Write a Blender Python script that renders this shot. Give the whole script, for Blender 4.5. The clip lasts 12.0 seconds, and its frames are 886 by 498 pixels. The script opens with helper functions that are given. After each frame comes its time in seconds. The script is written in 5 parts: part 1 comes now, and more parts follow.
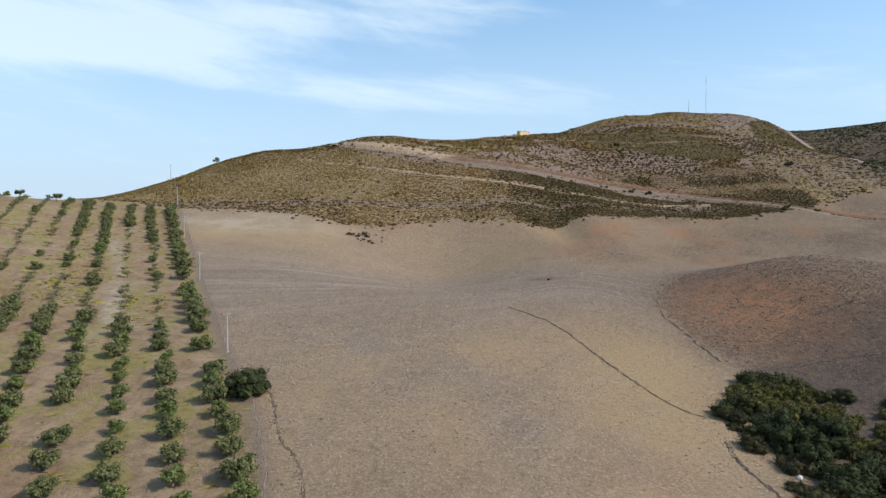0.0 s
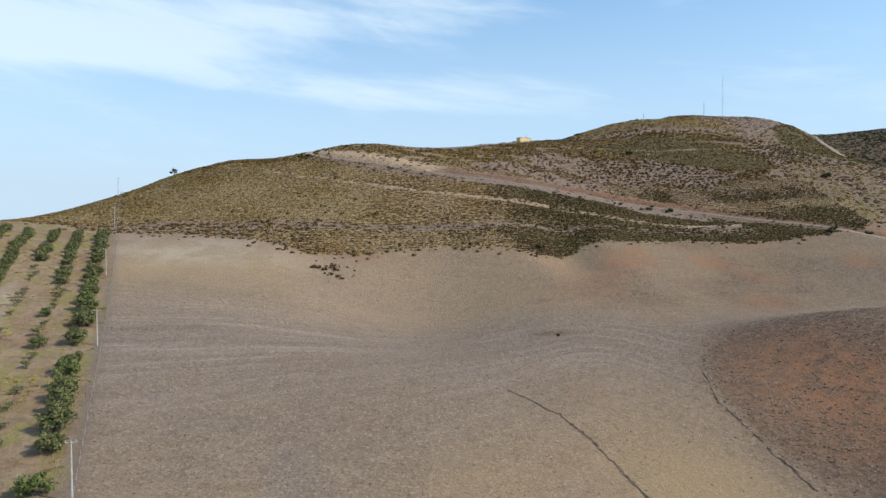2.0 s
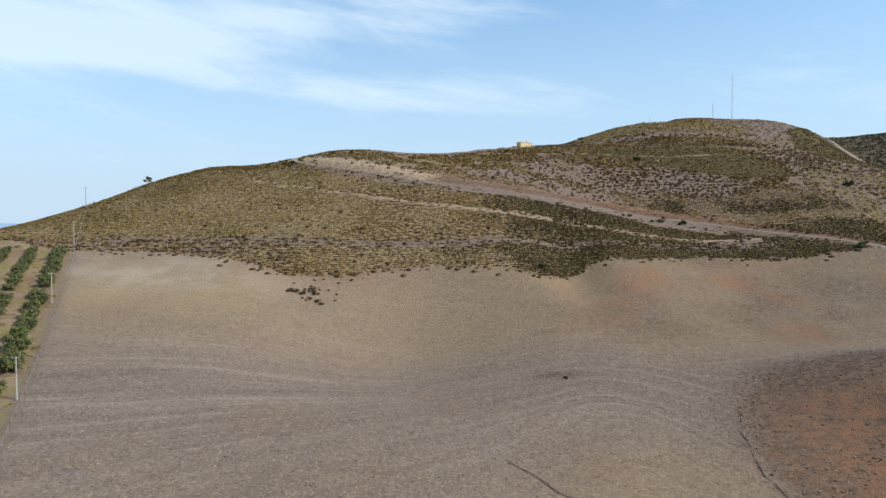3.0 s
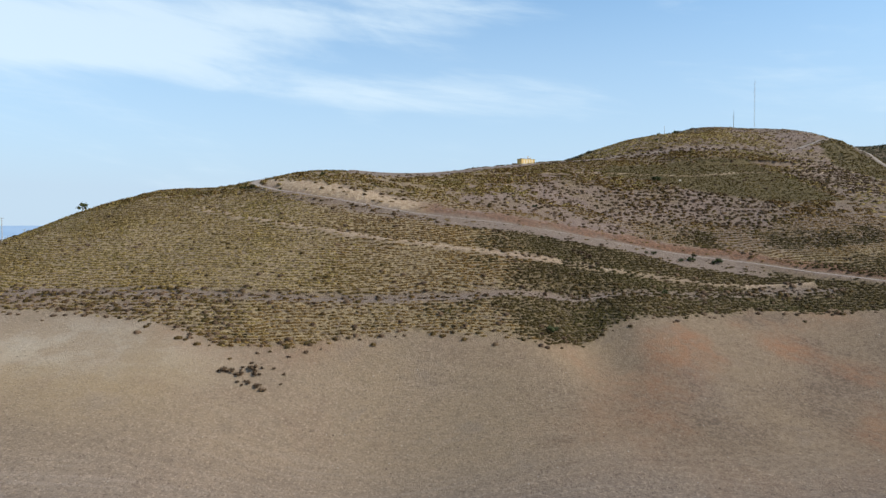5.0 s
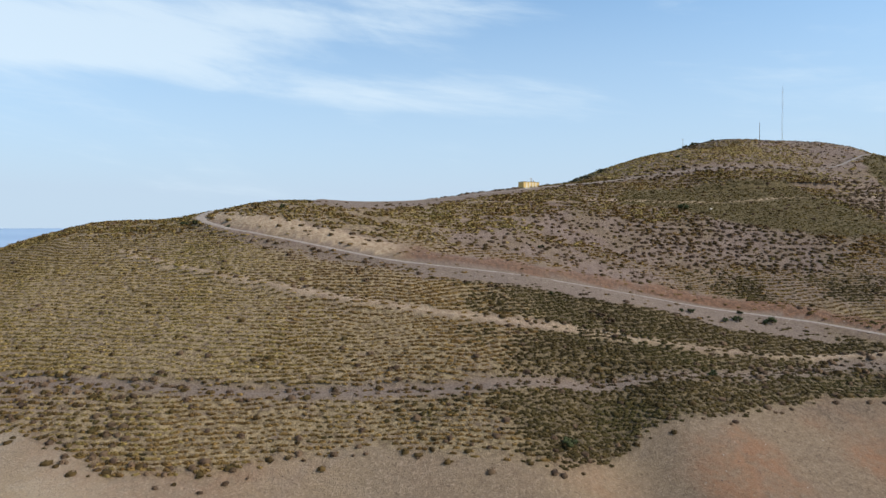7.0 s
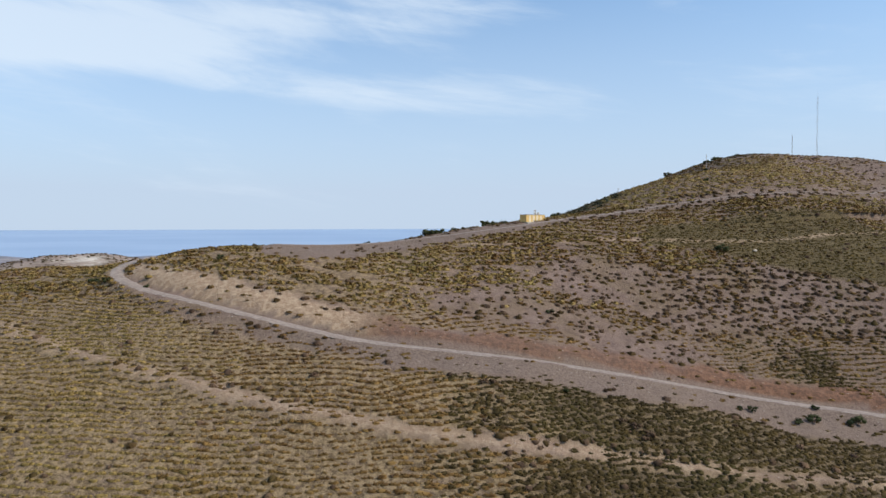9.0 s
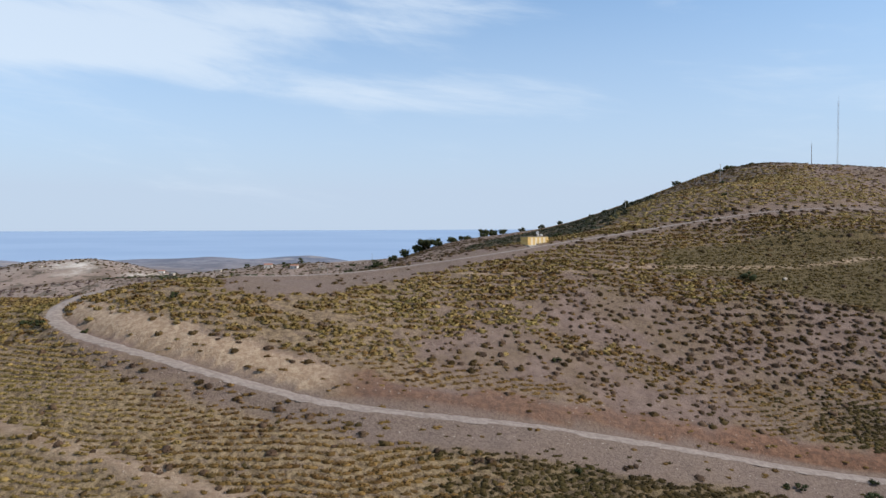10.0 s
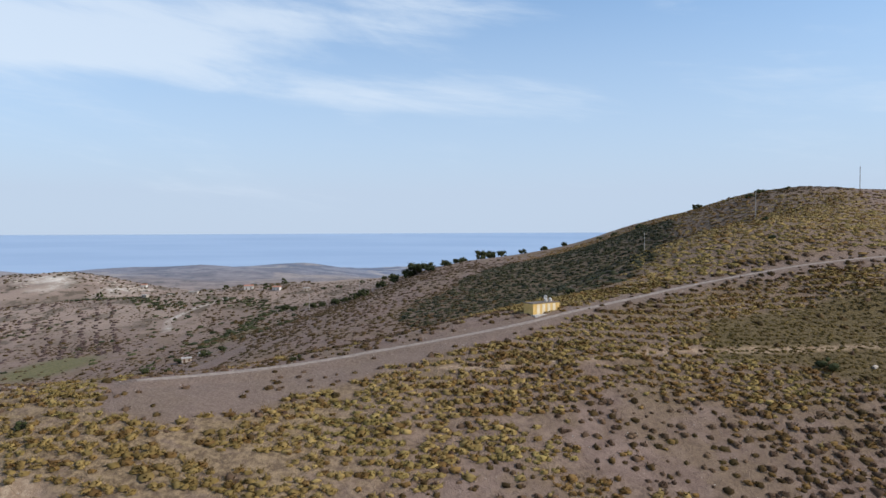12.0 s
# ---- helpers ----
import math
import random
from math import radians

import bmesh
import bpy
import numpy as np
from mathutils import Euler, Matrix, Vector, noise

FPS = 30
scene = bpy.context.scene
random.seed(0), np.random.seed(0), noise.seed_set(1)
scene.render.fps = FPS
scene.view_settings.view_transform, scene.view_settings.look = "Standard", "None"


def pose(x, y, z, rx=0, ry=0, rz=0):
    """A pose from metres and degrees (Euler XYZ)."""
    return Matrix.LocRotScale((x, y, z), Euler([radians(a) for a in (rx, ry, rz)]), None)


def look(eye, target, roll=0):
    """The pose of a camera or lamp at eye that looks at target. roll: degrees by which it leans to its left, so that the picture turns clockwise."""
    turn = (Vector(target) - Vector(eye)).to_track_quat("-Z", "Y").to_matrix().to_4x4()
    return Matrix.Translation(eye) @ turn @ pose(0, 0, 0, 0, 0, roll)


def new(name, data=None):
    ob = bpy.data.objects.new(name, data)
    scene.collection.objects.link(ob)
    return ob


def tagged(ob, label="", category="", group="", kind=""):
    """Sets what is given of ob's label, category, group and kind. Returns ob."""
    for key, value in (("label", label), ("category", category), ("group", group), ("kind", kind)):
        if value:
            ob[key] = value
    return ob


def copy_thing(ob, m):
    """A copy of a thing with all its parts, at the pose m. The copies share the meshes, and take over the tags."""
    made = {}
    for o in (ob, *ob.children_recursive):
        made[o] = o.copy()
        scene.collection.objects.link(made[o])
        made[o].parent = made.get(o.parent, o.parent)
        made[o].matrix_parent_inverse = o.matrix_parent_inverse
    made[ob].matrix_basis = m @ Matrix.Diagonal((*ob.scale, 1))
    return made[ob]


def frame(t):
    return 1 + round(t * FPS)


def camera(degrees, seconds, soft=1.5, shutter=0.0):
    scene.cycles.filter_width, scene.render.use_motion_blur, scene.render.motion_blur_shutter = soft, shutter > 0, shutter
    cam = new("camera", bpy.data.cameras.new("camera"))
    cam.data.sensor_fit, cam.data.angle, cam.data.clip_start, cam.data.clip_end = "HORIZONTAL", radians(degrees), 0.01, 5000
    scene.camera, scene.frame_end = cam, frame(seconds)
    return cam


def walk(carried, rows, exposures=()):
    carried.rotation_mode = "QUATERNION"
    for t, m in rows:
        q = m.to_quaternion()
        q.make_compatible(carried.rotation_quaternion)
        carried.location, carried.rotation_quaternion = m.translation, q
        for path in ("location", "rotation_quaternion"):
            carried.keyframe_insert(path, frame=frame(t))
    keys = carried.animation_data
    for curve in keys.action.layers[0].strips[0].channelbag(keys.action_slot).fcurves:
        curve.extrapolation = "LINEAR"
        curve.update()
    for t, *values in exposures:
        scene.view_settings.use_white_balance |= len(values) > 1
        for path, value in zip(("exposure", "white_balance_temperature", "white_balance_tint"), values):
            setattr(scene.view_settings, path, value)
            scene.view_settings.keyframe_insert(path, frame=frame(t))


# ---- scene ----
cam = camera(70.1, 12.0)
METRES, EYE, TILT, LEAN, TURN = 300.0, 60.0, -1.8, 0.0, 0.0
ROWS = [
    (0.0, 0.0, 0.0, 0.0, 0.0, 0.0, 0.0),
    (0.5, 0.0043, 0.0397, 0.0099, -0.01, 0.01, 0.03),
    (1.0, 0.0086, 0.0795, 0.0203, -0.04, 0.02, 0.05),
    (1.5, 0.0125, 0.119, 0.0314, -0.06, 0.01, 0.03),
    (2.0, 0.0169, 0.1586, 0.0422, -0.08, 0.03, 0.04),
    (2.5, 0.021, 0.1983, 0.0533, -0.1, 0.05, 0.04),
    (3.0, 0.0251, 0.2377, 0.0646, -0.12, 0.07, 0.05),
    (5.0, 0.0414, 0.3963, 0.119, -0.2, 0.1, 0.09),
    (5.5, 0.0456, 0.4355, 0.1326, -0.21, 0.12, 0.1),
    (6.0, 0.0498, 0.4747, 0.1465, -0.22, 0.14, 0.12),
    (6.5, 0.0535, 0.5142, 0.1605, -0.25, 0.14, 0.12),
    (8.5, 0.07, 0.6707, 0.2181, -0.34, 0.08, 0.18),
    (9.0, 0.0742, 0.7098, 0.2324, -0.34, 0.07, 0.19),
    (9.5, 0.0783, 0.7488, 0.2468, -0.37, 0.03, 0.2),
    (10.0, 0.0826, 0.7877, 0.2609, -0.4, 0.05, 0.23),
    (10.5, 0.0868, 0.8265, 0.2749, -0.42, 0.07, 0.24),
    (11.0, 0.0907, 0.8656, 0.2891, -0.47, 0.08, 0.25),
    (11.5, 0.095, 0.9043, 0.3036, -0.48, 0.07, 0.27),
    (12.0, 0.0996, 0.9418, 0.3189, -0.47, 0.16, 0.27),
]
EXPOSURES = [(0.0, 0.12, 6380, 7.5), (3.0, 0.09, 6360, 7.0), (6.0, 0.02, 6400, 7.5), (9.0, -0.06, 6450, 13.0), (12.0, -0.10, 6430, 14.0)]
walk(
    cam,
    [(t, pose(0, 0, EYE, TILT, LEAN, TURN) @ pose(METRES * x, METRES * y, METRES * z, 90 + pitch, roll, yaw)) for t, x, y, z, yaw, pitch, roll in ROWS],
    EXPOSURES,
)

# ---- sky and sun ----
SUN_WAY = Vector((0.92, -0.24, 0.76)).normalized()


def sky_world():
    world = bpy.data.worlds.new("sky")
    scene.world = world
    world.use_nodes = True
    nt = world.node_tree
    nt.nodes.clear()

    def add(kind, **values):
        n = nt.nodes.new(kind)
        for key, value in values.items():
            n.inputs[key].default_value = value
        return n

    def maths(op, a, b=0.0, c=0.0):
        n = nt.nodes.new("ShaderNodeMath")
        n.operation = op
        for k, v in enumerate((a, b, c)):
            if hasattr(v, "is_linked"):
                nt.links.new(v, n.inputs[k])
            else:
                n.inputs[k].default_value = v
        return n.outputs[0]

    sky = nt.nodes.new("ShaderNodeTexSky")
    sky.sky_type = "NISHITA"
    sky.sun_disc = False
    sky.sun_elevation = math.asin(SUN_WAY.z)
    sky.sun_rotation = math.atan2(SUN_WAY.x, SUN_WAY.y)
    sky.altitude, sky.air_density, sky.dust_density, sky.ozone_density = 300, 1.0, 0.6, 2.0
    coord = nt.nodes.new("ShaderNodeTexCoord")
    split = nt.nodes.new("ShaderNodeSeparateXYZ")
    nt.links.new(coord.outputs["Generated"], split.inputs[0])
    x, y, z = split.outputs
    az = maths("ARCTAN2", x, y)
    el = maths("ARCSINE", z)
    # cirrus: streaks that drift down to the right
    lean = maths("MULTIPLY_ADD", az, 0.17, el)
    place = nt.nodes.new("ShaderNodeCombineXYZ")
    nt.links.new(maths("MULTIPLY", az, 2.1), place.inputs[0])
    nt.links.new(maths("MULTIPLY", lean, 9.0), place.inputs[1])
    big = add("ShaderNodeTexNoise", Scale=1.25, Detail=9.0, Roughness=0.58, Distortion=0.45)
    nt.links.new(place.outputs[0], big.inputs["Vector"])

    def soft(value, low, high):
        n = nt.nodes.new("ShaderNodeMapRange")
        n.interpolation_type = "SMOOTHSTEP"
        n.inputs["From Min"].default_value, n.inputs["From Max"].default_value = low, high
        nt.links.new(value, n.inputs["Value"])
        return n.outputs[0]

    # two long streaks that part towards the east, and a veil over the north-west
    low_streak = maths("ABSOLUTE", maths("SUBTRACT", maths("MULTIPLY_ADD", az, 0.079, el), 0.205))
    low_streak = maths("MULTIPLY", soft(low_streak, 0.05, 0.0), soft(az, 0.60, -0.05))
    high_streak = maths("ABSOLUTE", maths("SUBTRACT", maths("MULTIPLY_ADD", az, -0.124, el), 0.335))
    high_streak = maths("MULTIPLY", soft(high_streak, 0.075, 0.0), soft(az, 0.42, -0.1))
    veil = maths("MULTIPLY", soft(az, -0.15, -0.6), soft(el, 0.12, 0.26))
    streaks = maths("MULTIPLY", maths("ADD", low_streak, high_streak), 0.30)
    wisps = nt.nodes.new("ShaderNodeCombineXYZ")
    nt.links.new(maths("MULTIPLY", az, 5.0), wisps.inputs[0])
    nt.links.new(maths("MULTIPLY", maths("MULTIPLY_ADD", az, 0.10, el), 34.0), wisps.inputs[1])
    small = add("ShaderNodeTexNoise", Scale=1.0, Detail=6.0, Roughness=0.62, Distortion=0.7)
    nt.links.new(wisps.outputs[0], small.inputs["Vector"])
    drift = maths("MULTIPLY_ADD", big.outputs["Fac"], 0.95, maths("MULTIPLY_ADD", small.outputs["Fac"], 0.42, -0.43))
    cover = maths("ADD", drift, maths("MULTIPLY_ADD", veil, 0.22, streaks))
    ramp = nt.nodes.new("ShaderNodeMapRange")
    ramp.interpolation_type = "SMOOTHSTEP"
    ramp.inputs["From Min"].default_value, ramp.inputs["From Max"].default_value = 0.28, 0.76
    ramp.inputs["To Max"].default_value = 0.72
    nt.links.new(cover, ramp.inputs["Value"])
    haze = nt.nodes.new("ShaderNodeMapRange")
    haze.inputs["From Min"].default_value, haze.inputs["From Max"].default_value = 0.40, 0.06
    haze.inputs["To Min"].default_value, haze.inputs["To Max"].default_value = 0.18, 0.97
    nt.links.new(el, haze.inputs["Value"])
    mix = nt.nodes.new("ShaderNodeMix")
    mix.data_type = "RGBA"
    nt.links.new(haze.outputs[0], mix.inputs[0])
    clear = nt.nodes.new("ShaderNodeMix")
    clear.data_type, clear.blend_type = "RGBA", "MULTIPLY"
    clear.inputs[0].default_value = 1.0
    nt.links.new(sky.outputs[0], clear.inputs[6])
    clear.inputs[7].default_value = (0.94, 1.40, 1.56, 1)
    nt.links.new(clear.outputs[2], mix.inputs[6])
    mix.inputs[7].default_value = (4.52, 5.55, 6.75, 1)
    back = add("ShaderNodeBackground", Strength=0.125)
    cloud = nt.nodes.new("ShaderNodeMix")
    cloud.data_type = "RGBA"
    nt.links.new(ramp.outputs[0], cloud.inputs[0])
    nt.links.new(mix.outputs[2], cloud.inputs[6])
    cloud.inputs[7].default_value = (6.3, 7.3, 8.1, 1)
    nt.links.new(cloud.outputs[2], back.inputs[0])
    out = nt.nodes.new("ShaderNodeOutputWorld")
    nt.links.new(back.outputs[0], out.inputs[0])


sky_world()
sun_data = bpy.data.lights.new("sun", "SUN")
sun_data.energy, sun_data.angle, sun_data.color = 4.3, radians(0.8), (1.0, 0.92, 0.80)
sun = new("sun", sun_data)
sun.matrix_world = look(SUN_WAY * 100, (0, 0, 0))


# ---- materials ----
class Nodes:
    """Short hand for a node material."""

    def __init__(self, name, rough=0.9):
        self.mat = bpy.data.materials.new(name)
        self.mat.use_nodes = True
        self.nt = self.mat.node_tree
        self.bsdf = self.nt.nodes["Principled BSDF"]
        self.bsdf.inputs["Roughness"].default_value = rough
        self.bsdf.inputs["Specular IOR Level"].default_value = 0.2
        geo = self.nt.nodes.new("ShaderNodeNewGeometry")
        self.place, self.island = geo.outputs["Position"], geo.outputs["Random Per Island"]

    def put(self, value, socket):
        if hasattr(value, "is_linked"):
            self.nt.links.new(value, socket)
        elif isinstance(value, tuple):
            socket.default_value = (*value, 1)[:4]
        else:
            socket.default_value = value

    def noise(self, scale, detail=4, rough=0.55, stretch=None, turn=0.0, distort=0.0, source=None):
        n = self.nt.nodes.new("ShaderNodeTexNoise")
        n.inputs["Scale"].default_value, n.inputs["Detail"].default_value = scale, detail
        n.inputs["Roughness"].default_value, n.inputs["Distortion"].default_value = rough, distort
        source = source or self.place
        if stretch:
            m = self.nt.nodes.new("ShaderNodeMapping")
            m.inputs["Scale"].default_value, m.inputs["Rotation"].default_value = stretch, (0, 0, turn)
            self.nt.links.new(source, m.inputs[0])
            source = m.outputs[0]
        self.nt.links.new(source, n.inputs["Vector"])
        return n.outputs["Fac"]

    def ramp(self, value, low, high, to_low=0.0, to_high=1.0):
        n = self.nt.nodes.new("ShaderNodeMapRange")
        n.interpolation_type = "SMOOTHSTEP"
        for key, v in (("Value", value), ("From Min", low), ("From Max", high), ("To Min", to_low), ("To Max", to_high)):
            self.put(v, n.inputs[key])
        return n.outputs[0]

    def mix(self, factor, a, b, blend="MIX"):
        n = self.nt.nodes.new("ShaderNodeMix")
        n.data_type, n.blend_type = "RGBA", blend
        self.put(factor, n.inputs[0]), self.put(a, n.inputs[6]), self.put(b, n.inputs[7])
        return n.outputs[2]

    def maths(self, op, a, b=0.0):
        n = self.nt.nodes.new("ShaderNodeMath")
        n.operation = op
        self.put(a, n.inputs[0]), self.put(b, n.inputs[1])
        return n.outputs[0]

    def layer(self, name):
        n = self.nt.nodes.new("ShaderNodeAttribute")
        n.attribute_name = name
        s = self.nt.nodes.new("ShaderNodeSeparateColor")
        self.nt.links.new(n.outputs["Color"], s.inputs[0])
        return s.outputs

    def grey(self, value):
        n = self.nt.nodes.new("ShaderNodeCombineColor")
        for k in range(3):
            self.put(value, n.inputs[k])
        return n.outputs[0]

    def colour(self, value):
        self.put(value, self.bsdf.inputs["Base Color"])
        return self

    def bump(self, height, strength=0.5, distance=0.1):
        n = self.nt.nodes.new("ShaderNodeBump")
        n.inputs["Strength"].default_value, n.inputs["Distance"].default_value = strength, distance
        self.put(height, n.inputs["Height"])
        self.nt.links.new(n.outputs[0], self.bsdf.inputs["Normal"])
        return self


def ground_material():
    m = Nodes("earth_and_scrub", 0.95)
    scrub, orchard, red = m.layer("cover")
    cut, redbank, pale = m.layer("wear")
    ochre, grey, far = m.layer("tint")
    fine, mid, broad = m.noise(2.2, 5, 0.65), m.noise(0.22, 5, 0.6), m.noise(0.035, 4, 0.5)
    clod, grain = m.noise(5.0, 3, 0.7), m.noise(0.75, 7, 0.78)
    turf, heath, weed = m.layer("turf")
    plough = m.nt.nodes.new("ShaderNodeAttribute")
    plough.attribute_name = "plough"
    till = m.noise(0.45, 5, 0.62, source=plough.outputs["Vector"], distort=0.3)
    # ploughed field
    tan = m.mix(m.ramp(broad, 0.35, 0.65), (0.216, 0.152, 0.106), (0.256, 0.178, 0.121))
    tan = m.mix(m.ramp(mid, 0.42, 0.72, 0, 0.6), tan, (0.160, 0.114, 0.082))
    tan = m.mix(m.ramp(fine, 0.52, 0.7, 0, 0.5), tan, (0.31, 0.225, 0.155))
    tan = m.mix(m.maths("MULTIPLY", ochre, m.ramp(broad, 0.2, 0.6, 0.6, 1.0)), tan, (0.300, 0.206, 0.100))
    tan = m.mix(m.maths("MULTIPLY", grey, 0.85), tan, (0.196, 0.150, 0.124))
    worked = m.maths("ADD", m.maths("MULTIPLY", grey, 0.8), 0.12)
    bands = m.noise(0.13, 3, 0.55, source=plough.outputs["Vector"])
    tan = m.mix(m.maths("MULTIPLY", worked, m.ramp(bands, 0.44, 0.60, 0, 0.6)), tan, (0.158, 0.119, 0.096))
    tan = m.mix(m.maths("MULTIPLY", worked, m.ramp(bands, 0.50, 0.36, 0, 0.55)), tan, (0.285, 0.220, 0.172))
    tan = m.mix(m.maths("MULTIPLY", worked, m.ramp(till, 0.52, 0.62, 0, 0.9)), tan, (0.325, 0.256, 0.203))
    tan = m.mix(m.maths("MULTIPLY", worked, m.ramp(till, 0.37, 0.47, 0.85, 0)), tan, (0.135, 0.102, 0.082))
    stained = m.noise(0.045, 5, 0.62, distort=0.6)
    tan = m.mix(m.ramp(stained, 0.54, 0.66, 0, 0.5), tan, (0.205, 0.132, 0.088))
    tan = m.mix(m.ramp(stained, 0.44, 0.33, 0, 0.5), tan, (0.205, 0.160, 0.136))
    speck = m.noise(1.6, 4, 0.75)
    tan = m.mix(m.ramp(speck, 0.36, 0.48, 0.8, 0), tan, (0.100, 0.067, 0.047))
    tan = m.mix(m.ramp(m.noise(1.9, 3, 0.7), 0.53, 0.64, 0, 0.75), tan, (0.385, 0.285, 0.204))
    tan = m.mix(m.ramp(grain, 0.36, 0.50, 0.25, 0), tan, (0.112, 0.077, 0.054))
    tan = m.mix(m.ramp(grain, 0.52, 0.66, 0, 0.4), tan, (0.34, 0.250, 0.176))
    tan = m.mix(m.maths("MULTIPLY", ochre, 0.6), tan, (0.335, 0.226, 0.122))
    # red and dark tilth on the knoll
    dark = m.mix(m.ramp(mid, 0.35, 0.7), (0.078, 0.051, 0.034), (0.148, 0.096, 0.060))
    dark = m.mix(m.ramp(speck, 0.37, 0.50, 0.85, 0), dark, (0.042, 0.028, 0.022))
    dark = m.mix(m.ramp(m.noise(1.9, 3, 0.7), 0.54, 0.65, 0, 0.7), dark, (0.235, 0.160, 0.104))
    dark = m.mix(m.ramp(grain, 0.47, 0.60, 0, 0.7), dark, (0.200, 0.138, 0.099))
    dark = m.mix(m.ramp(grain, 0.38, 0.49, 0.6, 0), dark, (0.050, 0.034, 0.026))
    field = m.mix(red, tan, dark)
    # near-black ground colour where that layer is set on the field
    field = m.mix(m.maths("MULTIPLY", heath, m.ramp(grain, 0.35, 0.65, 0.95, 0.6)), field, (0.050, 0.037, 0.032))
    rust = m.maths("MULTIPLY", redbank, m.maths("MULTIPLY", m.ramp(broad, 0.3, 0.6, 0.6, 1.0), m.ramp(m.noise(0.3, 6, 0.75), 0.36, 0.62, 0.25, 1.1)))
    field = m.mix(rust, field, (0.250, 0.120, 0.062))
    # orchard floor: bare strips, straw and green weeds
    floor = m.mix(m.ramp(mid, 0.4, 0.62), (0.225, 0.152, 0.095), (0.300, 0.212, 0.132))
    weeds = m.noise(0.16, 5, 0.65, (1, 0.5, 1), 0.44)
    floor = m.mix(m.ramp(weeds, 0.47, 0.60, 0, 0.85), floor, (0.225, 0.190, 0.060))
    floor = m.mix(m.ramp(m.noise(0.05, 5, 0.6), 0.46, 0.62, 0, 0.45), floor, (0.215, 0.115, 0.062))
    floor = m.mix(m.ramp(grain, 0.40, 0.50, 0.5, 0), floor, (0.115, 0.075, 0.042))
    floor = m.mix(m.ramp(grain, 0.54, 0.66, 0, 0.5), floor, (0.33, 0.245, 0.15))
    field = m.mix(orchard, field, floor)
    # scrub hill: mauve stony soil, straw litter
    soil = m.mix(m.ramp(mid, 0.35, 0.65), (0.170, 0.115, 0.091), (0.238, 0.166, 0.132))
    soil = m.mix(m.ramp(fine, 0.5, 0.75, 0, 0.6), soil, (0.268, 0.190, 0.144))
    litter = m.mix(m.ramp(fine, 0.35, 0.65), (0.130, 0.088, 0.042), (0.215, 0.150, 0.078))
    soil = m.mix(m.ramp(m.noise(0.06, 5, 0.6), 0.46, 0.60, 0, 0.45), soil, litter)
    straw = m.mix(m.ramp(grain, 0.42, 0.6), (0.150, 0.102, 0.049), (0.335, 0.240, 0.130))
    soil = m.mix(m.maths("MULTIPLY", turf, m.ramp(m.noise(0.4, 4, 0.65, (0.55, 1.3, 1)), 0.50, 0.64, 0.95, 0.5)), soil, straw)
    soil = m.mix(m.maths("MULTIPLY", heath, 0.85), soil, m.mix(m.ramp(grain, 0.42, 0.6), (0.046, 0.035, 0.017), (0.130, 0.093, 0.047)))
    soil = m.mix(m.ramp(grain, 0.40, 0.50, 0.4, 0), soil, (0.085, 0.057, 0.042))
    all_over = m.mix(scrub, field, soil)
    all_over = m.mix(m.maths("MULTIPLY", weed, 0.8), all_over, m.mix(m.ramp(grain, 0.4, 0.6), (0.085, 0.090, 0.028), (0.155, 0.145, 0.05)))
    chalk, lawn, _ = m.layer("ground_kind")
    all_over = m.mix(m.maths("MULTIPLY", lawn, 0.9), all_over, m.mix(m.ramp(grain, 0.4, 0.6), (0.066, 0.049, 0.018), (0.116, 0.085, 0.031)))
    # cut banks and stony paths
    bank = m.mix(m.ramp(m.noise(0.8, 5, 0.7), 0.4, 0.65), (0.31, 0.208, 0.130), (0.47, 0.348, 0.230))
    all_over = m.mix(cut, all_over, bank)
    all_over = m.mix(m.maths("MULTIPLY", redbank, scrub), all_over, m.mix(m.ramp(m.noise(0.7, 6, 0.75), 0.38, 0.64), (0.118, 0.062, 0.039), (0.235, 0.124, 0.073)))
    all_over = m.mix(pale, all_over, m.mix(m.ramp(fine, 0.4, 0.6), (0.150, 0.107, 0.083), (0.226, 0.168, 0.131)))
    # distant country: the haze of distance is painted into these soil colours
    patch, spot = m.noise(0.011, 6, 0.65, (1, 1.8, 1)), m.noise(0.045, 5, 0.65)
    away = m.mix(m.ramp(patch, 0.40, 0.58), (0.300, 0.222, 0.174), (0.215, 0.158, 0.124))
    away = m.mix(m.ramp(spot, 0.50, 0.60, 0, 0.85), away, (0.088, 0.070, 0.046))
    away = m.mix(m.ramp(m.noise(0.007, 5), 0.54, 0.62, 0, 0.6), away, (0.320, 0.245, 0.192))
    # bluish haze colours for the farthest land
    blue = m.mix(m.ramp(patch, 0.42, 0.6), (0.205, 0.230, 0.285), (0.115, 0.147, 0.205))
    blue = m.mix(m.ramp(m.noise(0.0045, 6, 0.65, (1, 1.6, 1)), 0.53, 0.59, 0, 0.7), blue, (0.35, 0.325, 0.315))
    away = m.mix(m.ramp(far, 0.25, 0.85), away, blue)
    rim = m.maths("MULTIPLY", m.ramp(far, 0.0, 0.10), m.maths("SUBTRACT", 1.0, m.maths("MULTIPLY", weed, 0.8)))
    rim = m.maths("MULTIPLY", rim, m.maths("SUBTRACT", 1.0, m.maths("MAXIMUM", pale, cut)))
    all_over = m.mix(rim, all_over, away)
    all_over = m.mix(chalk, all_over, m.mix(m.ramp(m.noise(0.06, 5, 0.65), 0.42, 0.6), (0.36, 0.29, 0.23), (0.62, 0.56, 0.48)))
    all_over = m.mix(m.ramp(clod, 0.42, 0.62, 0.0, 0.2), all_over, (0.10, 0.075, 0.055))
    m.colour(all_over)
